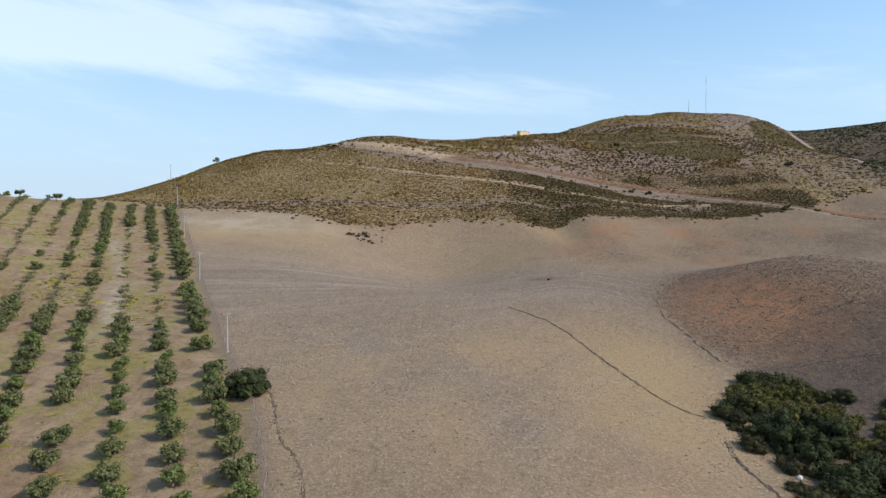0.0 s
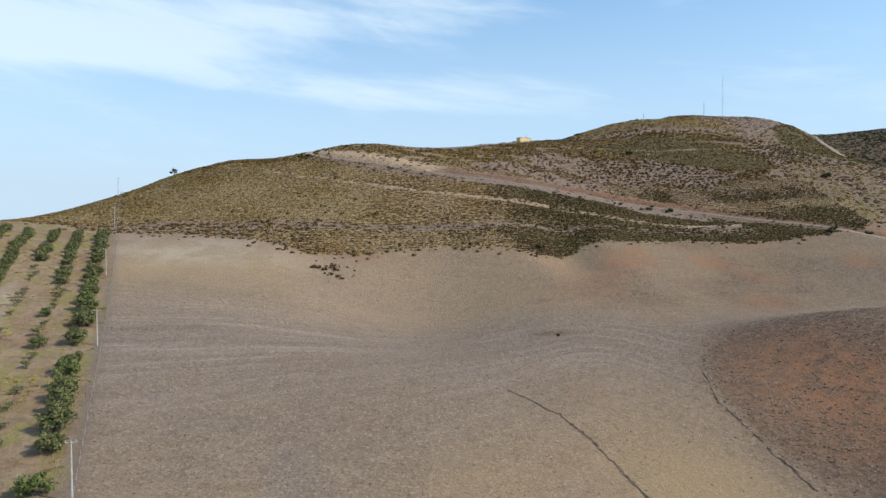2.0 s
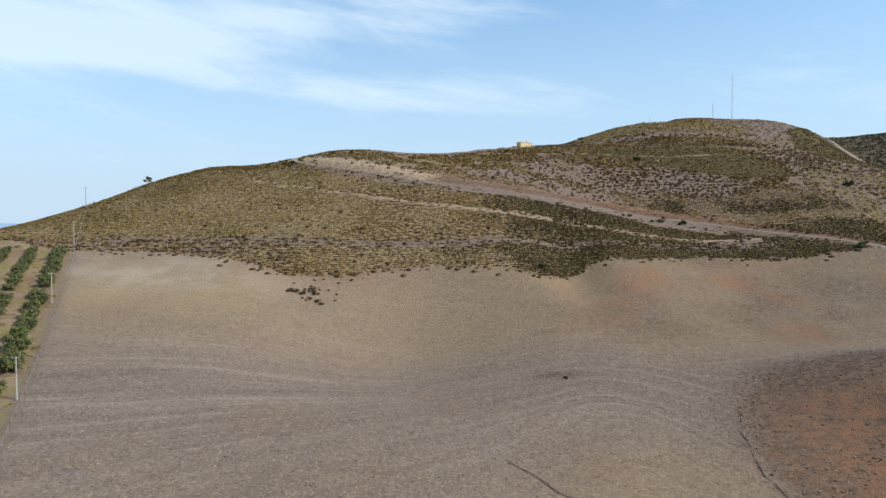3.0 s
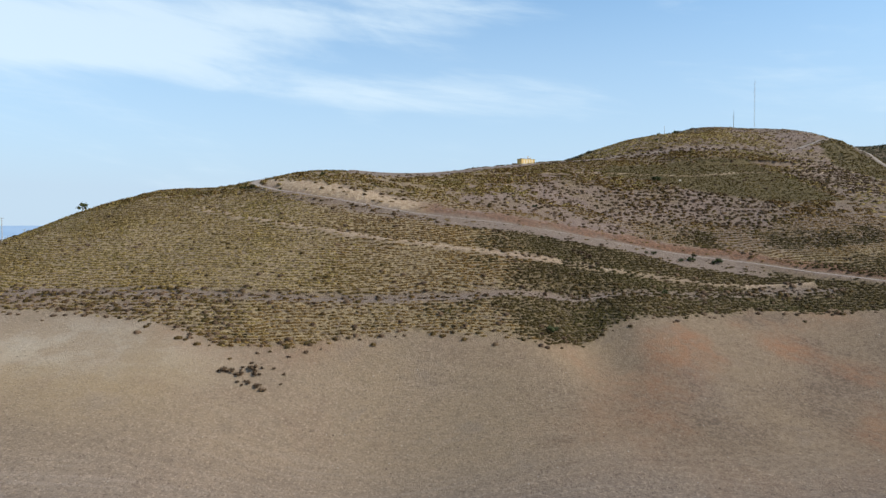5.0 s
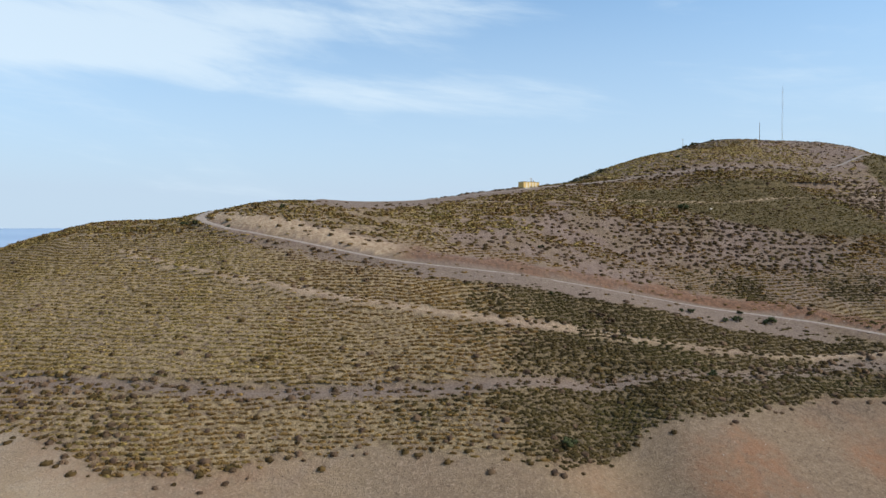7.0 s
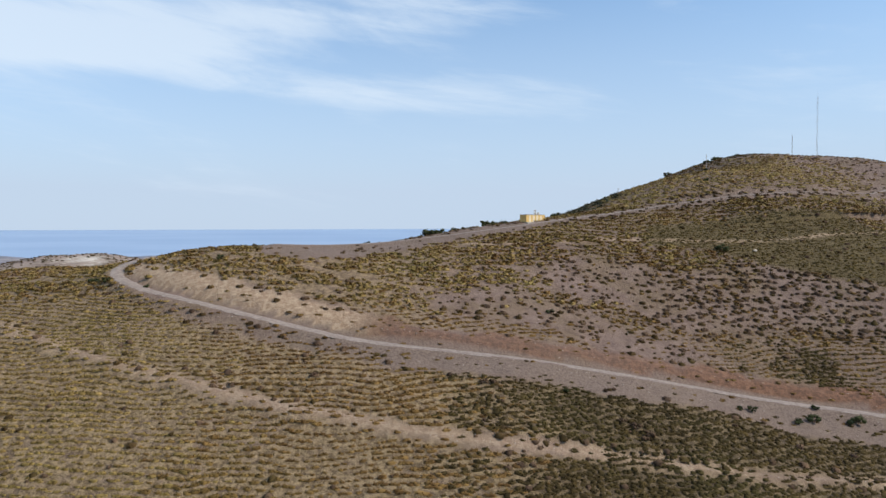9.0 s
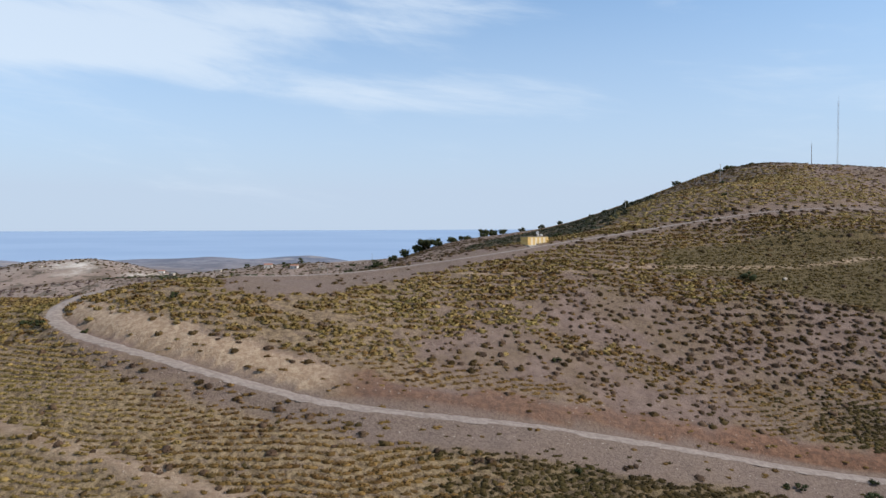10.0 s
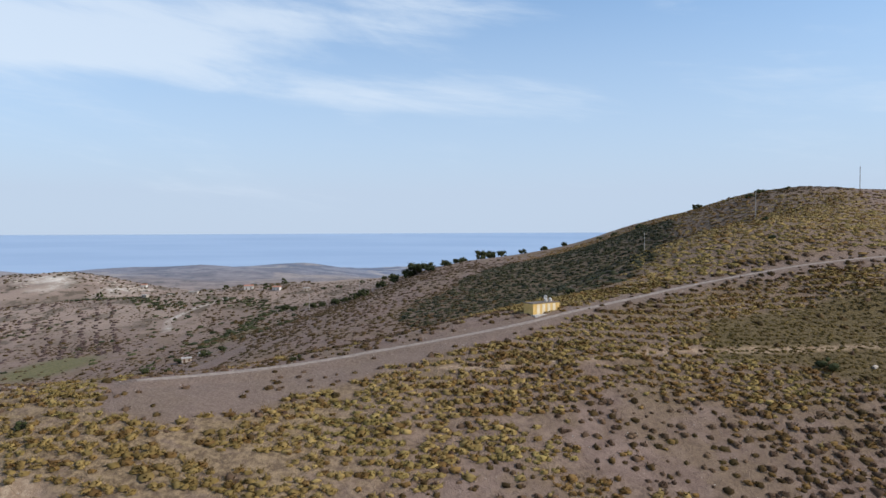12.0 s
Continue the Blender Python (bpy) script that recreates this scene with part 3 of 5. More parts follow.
# ---- building helpers ----
def finish(name, verts, faces, material, parent=None, label="", smooth_faces=False):
    """A mesh object from arrays of corners and of triangles or quads."""
    verts, faces = np.asarray(verts, np.float32), np.asarray(faces, np.int32)
    me = bpy.data.meshes.new(name)
    sides = faces.shape[1]
    me.vertices.add(len(verts)), me.loops.add(faces.size), me.polygons.add(len(faces))
    me.vertices.foreach_set("co", verts.ravel())
    me.loops.foreach_set("vertex_index", faces.ravel())
    me.polygons.foreach_set("loop_start", np.arange(len(faces), dtype=np.int32) * sides)
    me.polygons.foreach_set("use_smooth", np.full(len(faces), smooth_faces))
    me.update(calc_edges=True)
    me.materials.append(material)
    ob = new(name, me)
    ob.parent = parent
    if label:
        ob["label"] = label
    return ob


def part(name, bm, material, parent=None, label="", smooth_faces=False):
    me = bpy.data.meshes.new(name)
    for f in bm.faces:
        f.smooth = smooth_faces
    bm.to_mesh(me)
    bm.free()
    me.materials.append(material)
    ob = new(name, me)
    ob.parent = parent
    if label:
        ob["label"] = label
    return ob


def thing(name, label, category, place=(0, 0, 0), turn=0.0, group="", kind=""):
    ob = new(name)
    ob.matrix_basis = pose(*place, 0, 0, turn)
    return tagged(ob, label, category, group, kind)


def block(bm, size, centre, bevel=0.0, turn=None):
    made = bmesh.ops.create_cube(bm, size=1.0)["verts"]
    m = Matrix.Translation(centre) @ (turn or Matrix()) @ Matrix.Diagonal((*size, 1))
    bmesh.ops.transform(bm, matrix=m, verts=made)
    if bevel:
        edges = list({e for v in made for e in v.link_edges})
        bmesh.ops.bevel(bm, geom=edges, offset=bevel, segments=1, affect="EDGES")


def rod(bm, a, b, ra, rb, sides=7, caps=True):
    a, b = Vector(a), Vector(b)
    turn = (b - a).to_track_quat("Z", "Y").to_matrix().to_4x4()
    m = Matrix.Translation((a + b) / 2) @ turn
    return bmesh.ops.create_cone(bm, cap_ends=caps, segments=sides, radius1=ra, radius2=rb, depth=(b - a).length, matrix=m)["verts"]


def arrays(bm):
    bmesh.ops.triangulate(bm, faces=bm.faces)
    bm.verts.index_update()
    v = np.array([p.co[:] for p in bm.verts])
    f = np.array([[q.index for q in g.verts] for g in bm.faces])
    bm.free()
    return v, f


def spread(models, x, y, size, rng, squash=(0.7, 1.1), sink=0.12, wide=(0.9, 1.3), along=0.0):
    """Many small plants or stones set on the land: corners and triangles of all of them."""
    z = height(x, y)
    kind = rng.integers(0, len(models), len(x))
    all_v, all_f, base = [], [], 0
    for k, (v, f) in enumerate(models):
        pick = np.where(kind == k)[0]
        if not len(pick):
            continue
        a, s = rng.uniform(0, 2 * np.pi, len(pick)), size[pick]
        up = s * rng.uniform(*squash, len(pick))
        sx, sy = s * rng.uniform(*wide, len(pick)), s * rng.uniform(*wide, len(pick))
        if along:
            a, sx = rng.normal(0, 0.25, len(pick)) + np.pi * rng.integers(0, 2, len(pick)), sx * along
        c, n = np.cos(a)[:, None], np.sin(a)[:, None]
        px, py = v[None, :, 0] * sx[:, None], v[None, :, 1] * sy[:, None]
        out = np.stack([px * c - py * n + x[pick, None], px * n + py * c + y[pick, None], v[None, :, 2] * up[:, None] + (z[pick] - sink * s)[:, None]], -1)
        all_v.append(out.reshape(-1, 3))
        all_f.append((f[None] + (base + np.arange(len(pick)) * len(v))[:, None, None]).reshape(-1, 3))
        base += len(pick) * len(v)
    return np.concatenate(all_v), np.concatenate(all_f)


# ---- the ground, one sheet to the horizon ----
def graded(start, stop, step, low, high, growth=1.09):
    mid = list(np.arange(start, stop, step))
    out, d = [], step
    while (out[-1] if out else mid[-1]) < high:
        d *= growth
        out.append((out[-1] if out else mid[-1]) + d)
    back, d = [], step
    while (back[-1] if back else mid[0]) > low:
        d *= growth
        back.append((back[-1] if back else mid[0]) - d)
    return np.array(back[::-1] + mid + out)


def build_ground():
    gx = graded(-190, 290, 1.5, -4200, 4200)
    gy = np.concatenate([graded(70, 300, 1.5, -1800, 299), graded(301, 480, 1.25, 300, 481)[1:], graded(483, 900, 3.0, 482, 4000)[1:]])
    gy = np.unique(np.round(gy, 3))
    gy = gy[np.concatenate([[True], np.diff(gy) > 0.4])]
    x, y = np.meshgrid(gx, gy)
    z = height(x, y)
    n, m = len(gx), len(gy)
    i = np.arange(n * m).reshape(m, n)
    faces = np.stack([i[:-1, :-1], i[:-1, 1:], i[1:, 1:], i[1:, :-1]], -1).reshape(-1, 4)
    ob = finish("ground", np.stack([x, y, z], -1).reshape(-1, 3), faces, EARTH, smooth_faces=True)
    tagged(ob, "dry tan ploughed field below a scrubby stony hillside", "ground", kind="structure")
    s = edge_of_scrub(x, y)
    scrub = smooth(-1.5, 2.5, s)
    fence = left_of_fence(x, y)
    orchard = smooth(-0.5, 1.5, fence) * (1 - scrub) * (y < 420)
    spots = [(0, 0), (6, 3), (-1, 6), (1, -3), (5, -4), (0, 9), (8, 8), (3, 12), (-1, 3)]
    red = sum(within(x - 1 + a + 2.5 * rough_noise(x, y, 12, 41, 2), y - 5 + b + 2.5 * rough_noise(x, y, 12, 42, 2), KNOLL).astype(float) for a, b in spots) / len(spots)
    red = red * (0.82 + 0.18 * smooth(-0.4, 0.4, rough_noise(x, y, 40, 43, 3) + smooth(190, 150, y - 0.3 * (x - 90))))
    upper = smooth(-15, 90, x) * smooth(215, 262, y) * (0.42 + 0.4 * smooth(-0.1, 0.5, rough_noise(x, y, 30, 44, 4)))
    upper = np.maximum(upper, 0.34 * smooth(-15, 60, x) * smooth(120, 180, y) * (0.6 + 0.4 * rough_noise(x, y, 22, 46, 4)))
    stain = 0.9 * np.exp(-(((x - 36) / 7) ** 2 + ((y - 221.5) / 2.6) ** 2)) + 0.5 * np.exp(-(((x - 37) / 5) ** 2 + ((y - 249) / 2.2) ** 2)) + 0.5 * np.exp(-(((x - 88) / 16) ** 2 + ((y - 287) / 7) ** 2))
    red = np.maximum(np.maximum(red, upper), stain) * (1 - scrub)
    road_d, road_z = HILL_ROAD.near(x, y, 25)
    crest_d, _ = CREST_ROAD.near(x, y, 25)
    low_d, _ = LOW_BENCH.near(x, y, 12)
    high_d, _ = HIGH_BENCH.near(x, y, 12)
    above = np.clip(z - road_z, 0, 9)
    ragged = rough_noise(x, y, 7, 51, 3)
    cut = smooth(0.2, 0.6, above) * (1 - smooth(6.2 + 3 * ragged + 2.8 * (x < 12), 8.2 + 3 * ragged + 2.8 * (x < 12), road_d)) * (road_d > 2)
    west = 1 - smooth(-2, 14, x + 5 * ragged)
    verge = (1 - smooth(6 + 2 * ragged, 9 + 3 * ragged, road_d)) * (z < road_z + 0.3)
    pale = np.maximum(0.9 * verge * smooth(-40, 0, x) * (1 - smooth(110, 150, x)), 0.85 * embankment(x, y))
    pale = np.maximum(pale, np.maximum((1 - smooth(2.5, 4.5 + 2 * ragged, crest_d)) * 0.8, 0.7 * inside_soft(x, y, BARE_CREST, 3)))
    pale = np.maximum(pale, (1 - smooth(1.6, 3.2, low_d + 1.2 * ragged)) * 0.75)
    pale = np.maximum(pale, np.exp(-((np.abs(fence) / 1.6) ** 2)) * (y < 296) * 0.7)
    track = Line([(-119, 229), (-101, 196), (-88, 169), (-79, 148), (-79, 140)])
    track_d, _ = track.near(x, y, 6)
    terrace = (1 - smooth(1.0, 2.6, high_d + 2.0 * ragged)) * (0.28 + 0.42 * smooth(-0.55, 0.0, rough_noise(x, y, 18, 61, 2)))
    third_d, _ = THIRD_BENCH.near(x, y, 8)
    terrace = np.maximum(terrace, 0.8 * (1 - smooth(0.6, 1.6, third_d + 0.5 * ragged)))
    rust = 1.2 * np.exp(-(((x - 88) / 20) ** 2 + ((y - 182) / 24) ** 2)) * red
    rust = np.maximum(rust, cut * (1 - west) * (0.75 + 0.25 * smooth(60, 100, x)))
    rust = np.maximum(rust, 0.7 * smooth(20, 80, x) * smooth(225, 260, y) * smooth(0.05, 0.5, rough_noise(x, y, 26, 72, 4)) * (s < 2))
    rust = np.maximum(rust, 0.45 * np.exp(-((s / 7) ** 2)) * smooth(0.0, 0.5, rough_noise(x, y, 35, 71, 3)) * (s < 2))
    ochre = np.exp(-(((x - 46) / 15) ** 2 + ((y - 143) / 32) ** 2)) * 0.9 + 0.95 * np.exp(-(((x + 78) / 42) ** 2 + ((y - 268) / 27) ** 2)) * (0.8 + 0.4 * rough_noise(x, y, 25, 47, 3))
    ochre = np.clip(ochre + 0.5 * np.exp(-(((x - 6) / 46) ** 4 + ((y - 105) / 50) ** 4)) * (0.6 + 1.1 * rough_noise(x, y, 18, 48, 3)), 0, 1)
    ochre *= 1 - np.exp(-(((x - 12) / 8) ** 2 + ((y - 106) / 12) ** 2))
    ochre = np.maximum(ochre, 0.4 * smooth(225, 255, y) * smooth(-60, -20, x) * (0.7 + 0.6 * rough_noise(x, y, 30, 39, 3)) * (s < 3))
    grey = np.exp(-(((y - 205 - 0.12 * x) / 34) ** 2)) * (1 - red) * (1 - orchard) * (0.6 + 0.4 * rough_noise(x, y, 40, 81, 3))
    grey = np.maximum(grey, 0.6 * np.exp(-(((x - 12) / 7) ** 2 + ((y - 105) / 10) ** 2)) * (0.8 + 0.7 * rough_noise(x, y, 9, 82, 3)))
    # how much painted haze the ground takes, rising with distance
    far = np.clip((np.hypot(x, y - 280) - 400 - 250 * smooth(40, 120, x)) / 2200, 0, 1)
    bare = bareness(x, y)
    grassy = np.maximum(inside_soft(x, y, MEADOW, 2), inside_soft(x, y, EAST_MEADOW, 2))
    turf = (1 - (0.2 + 0.6 * smooth(0, 40, x)) * smooth(358, 370, y)) * (1 - smooth(0.35, 0.85, bare)) * (1 - smooth(440, 460, y) * (x < 60))
    heath = np.clip(np.maximum(scrub_shade(x, y) * 1.2, 0.5 * smooth(-10, 60, x) * smooth(0.5, -0.4, rough_noise(x, y, 9, 29, 3)) * (1 - 0.5 * smooth(366, 380, y)) * (1 - inside_soft(x, y, BARE_CREST, 3))), 0, 0.9) * (1 - 0.8 * smooth(0.35, 0.8, bare)) * (1 - grassy) * (0.55 + 0.45 * smooth(0, 50, x))
    weed = 1.3 * np.exp(-(((x + 202) / 24) ** 2 + ((y - 662) / 32) ** 2) ** 2) + np.exp(-(((x + 94) / 11) ** 2 + ((y - 690) / 34) ** 2)) + 0.35 * np.exp(-(((x + 430) / 120) ** 2 + ((y - 1120) / 50) ** 2))
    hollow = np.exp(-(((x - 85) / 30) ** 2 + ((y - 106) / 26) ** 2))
    # a darker ground colour over the eastern upper slope
    heath = np.maximum(heath, 0.3 * smooth(55, 85, x) * smooth(368, 378, y) * (1 - inside_soft(x, y, BARE_CREST, 3)) * (1 - grassy) * (1 - 0.5 * smooth(0.35, 0.8, bare)))
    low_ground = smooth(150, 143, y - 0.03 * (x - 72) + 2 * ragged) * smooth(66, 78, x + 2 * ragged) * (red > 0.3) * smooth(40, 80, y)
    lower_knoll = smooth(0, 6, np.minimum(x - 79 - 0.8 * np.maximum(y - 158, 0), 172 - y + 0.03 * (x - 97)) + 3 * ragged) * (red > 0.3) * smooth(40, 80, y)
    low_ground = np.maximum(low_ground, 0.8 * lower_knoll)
    # off the scrub this layer darkens the thicket hollow and the lower knoll
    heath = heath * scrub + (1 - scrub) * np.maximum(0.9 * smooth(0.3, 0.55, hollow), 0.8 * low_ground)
    quarry = 1.7 * smooth(0.0, 0.25, rough_noise(x, y, 38, 73, 3)) * np.exp(-(((x + 500) / 80) ** 2 + ((y - 1212) / 45) ** 2))
    lane = Line([(-176, 764), (-180, 775), (-187, 795), (-184, 813), (-176, 828), (-160, 850)])
    chalk = np.maximum(np.maximum(quarry, 0.65 * (1 - smooth(2.0, 4.0, lane.near(x, y, 8)[0]))), 0.28 * (1 - smooth(1.2, 2.6, track_d + 0.5 * ragged)))
    chalk = np.maximum(chalk, 0.28 * np.exp(-(((x + 85) / 40) ** 2 + ((y - 280) / 15) ** 2)) * (s < 1) * (1 - orchard))
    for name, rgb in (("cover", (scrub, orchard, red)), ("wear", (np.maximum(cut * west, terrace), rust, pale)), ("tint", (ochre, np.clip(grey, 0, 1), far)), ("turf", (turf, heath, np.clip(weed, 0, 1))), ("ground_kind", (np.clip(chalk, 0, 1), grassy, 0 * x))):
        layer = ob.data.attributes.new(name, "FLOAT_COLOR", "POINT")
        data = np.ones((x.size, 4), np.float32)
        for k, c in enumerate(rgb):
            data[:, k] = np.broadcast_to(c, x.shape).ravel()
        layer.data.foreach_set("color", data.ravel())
    # the way the plough went: a fan that closes towards the east
    fan = -130 * np.arctan2(245 - y, np.maximum(100 - x, 20)) + 5 * rough_noise(x, y, 70, 45, 2)
    across = fan + (y - 245 - 0.3 * (x - 60) + 4 * rough_noise(x, y, 70, 45, 2) - fan) * smooth(35, 75, x)
    lines = np.stack([across, 0.045 * x, 0 * x], -1)
    layer = ob.data.attributes.new("plough", "FLOAT_VECTOR", "POINT")
    layer.data.foreach_set("vector", lines.astype(np.float32).ravel())


build_ground()


def ribbon(name, line, half, material, lift, rng, label, ragged=0.25):
    p = line.dots
    way = np.gradient(p, axis=0)
    way /= np.linalg.norm(way, axis=1)[:, None]
    side = np.stack([-way[:, 1], way[:, 0]], -1)
    verts = []
    for k in np.linspace(-1, 1, 7):
        off = half * k * (1 + ragged * rng.uniform(-1, 1, len(p)) * (abs(k) > 0.9))
        q = p + side * off[:, None]
        crown = lift * (1 - 1.25 * k**4) - 0.3 * (abs(abs(k) - 0.67) < 0.1) * lift
        verts.append(np.stack([q[:, 0], q[:, 1], line.high + crown], -1))
    v = np.stack(verts, 1).reshape(-1, 3)
    i = np.arange(len(p) * 7).reshape(-1, 7)
    f = np.stack([i[:-1, :-1], i[1:, :-1], i[1:, 1:], i[:-1, 1:]], -1).reshape(-1, 4)
    return tagged(finish(name, v, f, material, smooth_faces=True), label, "road", kind="structure")


dice = np.random.default_rng(4)
ribbon("hill_road", HILL_ROAD, 1.95, ROAD, 0.16, dice, "pale grey gravel road cut into the hillside")
ribbon("crest_road", CREST_ROAD, 1.25, ROAD, 0.14, dice, "narrow pale dirt road along the crest")


def build_sea():
    x = np.linspace(-4800, 4800, 60)
    y = np.concatenate([np.linspace(3250, 4000, 10), np.linspace(4080, 4880, 14)])
    gx, gy = np.meshgrid(x, y)
    gz = -62 + 192 * smooth(3300, 4880, gy) ** 0.9
    i = np.arange(gx.size).reshape(gx.shape)
    f = np.stack([i[:-1, :-1], i[:-1, 1:], i[1:, 1:], i[1:, :-1]], -1).reshape(-1, 4)
    # distance haze is blended into the base colour of the water
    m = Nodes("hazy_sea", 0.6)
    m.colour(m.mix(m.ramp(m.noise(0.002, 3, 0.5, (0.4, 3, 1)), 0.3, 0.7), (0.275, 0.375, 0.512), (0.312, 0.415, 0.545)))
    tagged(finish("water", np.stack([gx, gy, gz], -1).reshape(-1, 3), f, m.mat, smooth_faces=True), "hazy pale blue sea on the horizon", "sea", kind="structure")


build_sea()


# ---- plants ----
def tuft_model(rng, blades, reach=1.0):
    """A tussock: an uneven mound with fine blades that arch out of it all over. One metre across."""
    sides = 6
    turn = rng.uniform(0, 6.283)
    v = []
    for r, z in ((0.46, 0.0), (0.36, 0.30)):
        for k in range(sides):
            a = turn + 6.283 * (k + rng.uniform(-0.3, 0.3)) / sides
            q = r * rng.uniform(0.68, 1.18)
            v.append((q * math.cos(a), q * math.sin(a), z * rng.uniform(0.6, 1.3)))
    v.append((rng.uniform(-0.12, 0.12), rng.uniform(-0.12, 0.12), rng.uniform(0.38, 0.54)))
    f = []
    for k in range(sides):
        n = (k + 1) % sides
        f += [(k, n, sides + n), (k, sides + n, sides + k), (sides + k, sides + n, 2 * sides)]
    v, f = np.array(v), np.array(f)
    for _ in range(blades):
        a, up = rng.uniform(0, 6.283), rng.uniform(0.0, 0.95)
        d, s = np.array([np.cos(a), np.sin(a), 0]), np.array([-np.sin(a), np.cos(a), 0])
        root = d * 0.40 * math.sqrt(1 - 0.9 * up * up) + np.array([0, 0, 0.38 * up])
        tip = root + (d * rng.uniform(0.10, 0.26) + np.array([0, 0, rng.uniform(0.16, 0.36)])) * reach
        w = rng.uniform(0.05, 0.11)
        f = np.vstack([f, [[len(v), len(v) + 1, len(v) + 2]]])
        v = np.vstack([v, root + s * w, root - s * w, tip])
    return v, f


def in_rows(rng, x, y, rise, bend, hold):
    """Draws places towards lines along the slope, a given rise apart, as grazed hillsides have them."""
    z, up = bare_height(x, y) + bend * rough_noise(x, y, 13, 93, 2), bare_height(x, y + 1) - bare_height(x, y)
    off = z / rise - np.round(z / rise)
    return y - np.where(up > 0.15, rise * off / np.maximum(up, 0.15), 0) * rng.uniform(*hold, len(x))


def scatter(rng, x0, x1, y0, y1, spacing, keep):
    """Uneven positions over a stretch of land, thinned by keep(x, y)."""
    gx, gy = np.meshgrid(np.arange(x0, x1, spacing), np.arange(y0, y1, spacing))
    x = (gx + rng.uniform(-0.5, 0.5, gx.shape) * spacing).ravel()
    y = (gy + rng.uniform(-0.5, 0.5, gy.shape) * spacing).ravel()
    ok = rng.uniform(0, 1, x.size) < keep(x, y)
    return x[ok], y[ok]


def off_ways(x, y, road=2.6, crest=1.7):
    a, _ = HILL_ROAD.near(x, y, 12)
    b, _ = CREST_ROAD.near(x, y, 12)
    return (a > road) & (b > crest)


def scrub_cover():
    rng = np.random.default_rng(11)
    near_models = [tuft_model(rng, 12) for _ in range(9)]
    round_models = [tuft_model(rng, 13, reach=0.7) for _ in range(6)]
    far_models = [tuft_model(rng, 5) for _ in range(4)]
    shaggy_models = [tuft_model(np.random.default_rng(110 + k), 17, reach=1.15) for k in range(9)]

    def on_hill(x, y):
        return smooth(-1, 3, edge_of_scrub(x, y)) * off_ways(x, y)

    # lower slope: long tussocks in rough rows along the slope
    def rows(x, y):
        return on_hill(x, y) * (1 - 0.9 * smooth(0.35, 0.85, bareness(x, y)))

    x, y = scatter(rng, -190, 200, 278, 400, 1.18, lambda x, y: rows(x, y) * (1 - smooth(364, 374, y - 0.12 * np.abs(x))))
    y = in_rows(rng, x, y, 0.68, 1.0, (0.68, 1.0))
    size = rng.uniform(0.75, 1.2, len(x)) * (1 + 0.3 * rough_noise(x, y, 18, 95, 2))
    green = scrub_shade(x, y) + rng.normal(0, 0.16, len(x))
    light = rng.uniform(0.3, 0.7, len(x)) < 0.85 * smooth(15, -60, x + 15 * rough_noise(x, y, 20, 89, 3)) * (0.45 + 0.55 * smooth(304, 312, y)) + 0.08
    for pick, name, mat, label in (
        ((green < 0.25) & light, "pale_tussocks", PALEGRASS, "straw-yellow tussock grass on the rounded end of the hill"),
        ((green < 0.25) & ~light, "tussock_grass", TUSSOCK, "olive-brown tussock grass in rows along the dry hillside"),
        (green >= 0.25, "heath_shrubs", GREENHEATH, "dull green low heath covering part of the hillside"),
    ):
        v, f = spread(near_models, x[pick], y[pick], size[pick], rng, (0.65, 1.0), wide=(0.75, 0.98), along=2.1)
        tagged(finish(name, v, f, mat, smooth_faces=True), label, "scrub", kind="stuff")

    x, y = scatter(rng, -20, 200, 285, 385, 1.2, lambda x, y: on_hill(x, y) * smooth(0.0, 0.5, scrub_shade(x, y)) * (1 - smooth(0.35, 0.8, bareness(x, y))))
    v, f = spread(far_models, x, y, rng.uniform(0.9, 1.7, len(x)), rng, (0.6, 0.9))
    tagged(finish("low_heath", v, f, GREENHEATH, smooth_faces=True), "dark olive heath close above the field", "scrub", kind="stuff")

    # upper slope: rounder yellow clumps with bare soil between them
    def clumps(x, y):
        gaps = smooth(-0.6, -0.1, rough_noise(0.7 * x, 1.2 * y, 6, 96, 2) + 0.5 * smooth(408, 424, y) * smooth(30, 55, x)) * (1 - inside_soft(x, y, MEADOW, 2))
        return on_hill(x, y) * smooth(364, 374, y - 0.12 * np.abs(x)) * gaps * (1 - 0.96 * smooth(0.35, 0.8, bareness(x, y))) * (1 - inside_soft(x, y, BARE_CREST, 3))

    x, y = scatter(rng, -190, 200, 340, 470, 1.35, clumps)
    y = in_rows(rng, x, y, 1.25, 2.0, (0.0, 0.7))
    size = rng.uniform(1.15, 2.15, len(x)) * (1 + 0.3 * rough_noise(x, y, 18, 95, 2))
    green = scrub_shade(x, y) + rng.normal(0, 0.09, len(x))
    west = rng.uniform(0, 1, len(x)) < 0.7 * smooth(35, -25, x)
    brown = rng.uniform(0, 1, len(x)) < 0.22 + 0.7 * smooth(25, 85, x + 12 * rough_noise(x, y, 14, 90, 2)) * (1 - 0.75 * smooth(408, 422, y))
    for pick, name, mat, label in (
        ((green < 0.25) & ~brown & west, "pale_clumps", PALEGRASS, "pale straw-coloured grass clumps at the end of the hill"),
        ((green < 0.25) & ~brown & ~west, "straw_clumps", STRAW, "straw-yellow grass clumps on the upper hillside"),
        ((green < 0.25) & brown, "brown_clumps", TUSSOCK, "brown-olive grass clumps and close turf on the upper hillside"),
        (green >= 0.25, "heath_clumps", HEATH, "dull green heath clumps on the upper hillside"),
    ):
        v, f = spread(shaggy_models, x[pick], y[pick], size[pick], rng, (0.5, 0.85), wide=(1.0, 1.45))
        tagged(finish(name, v, f, mat, smooth_faces=True), label, "scrub", kind="stuff")

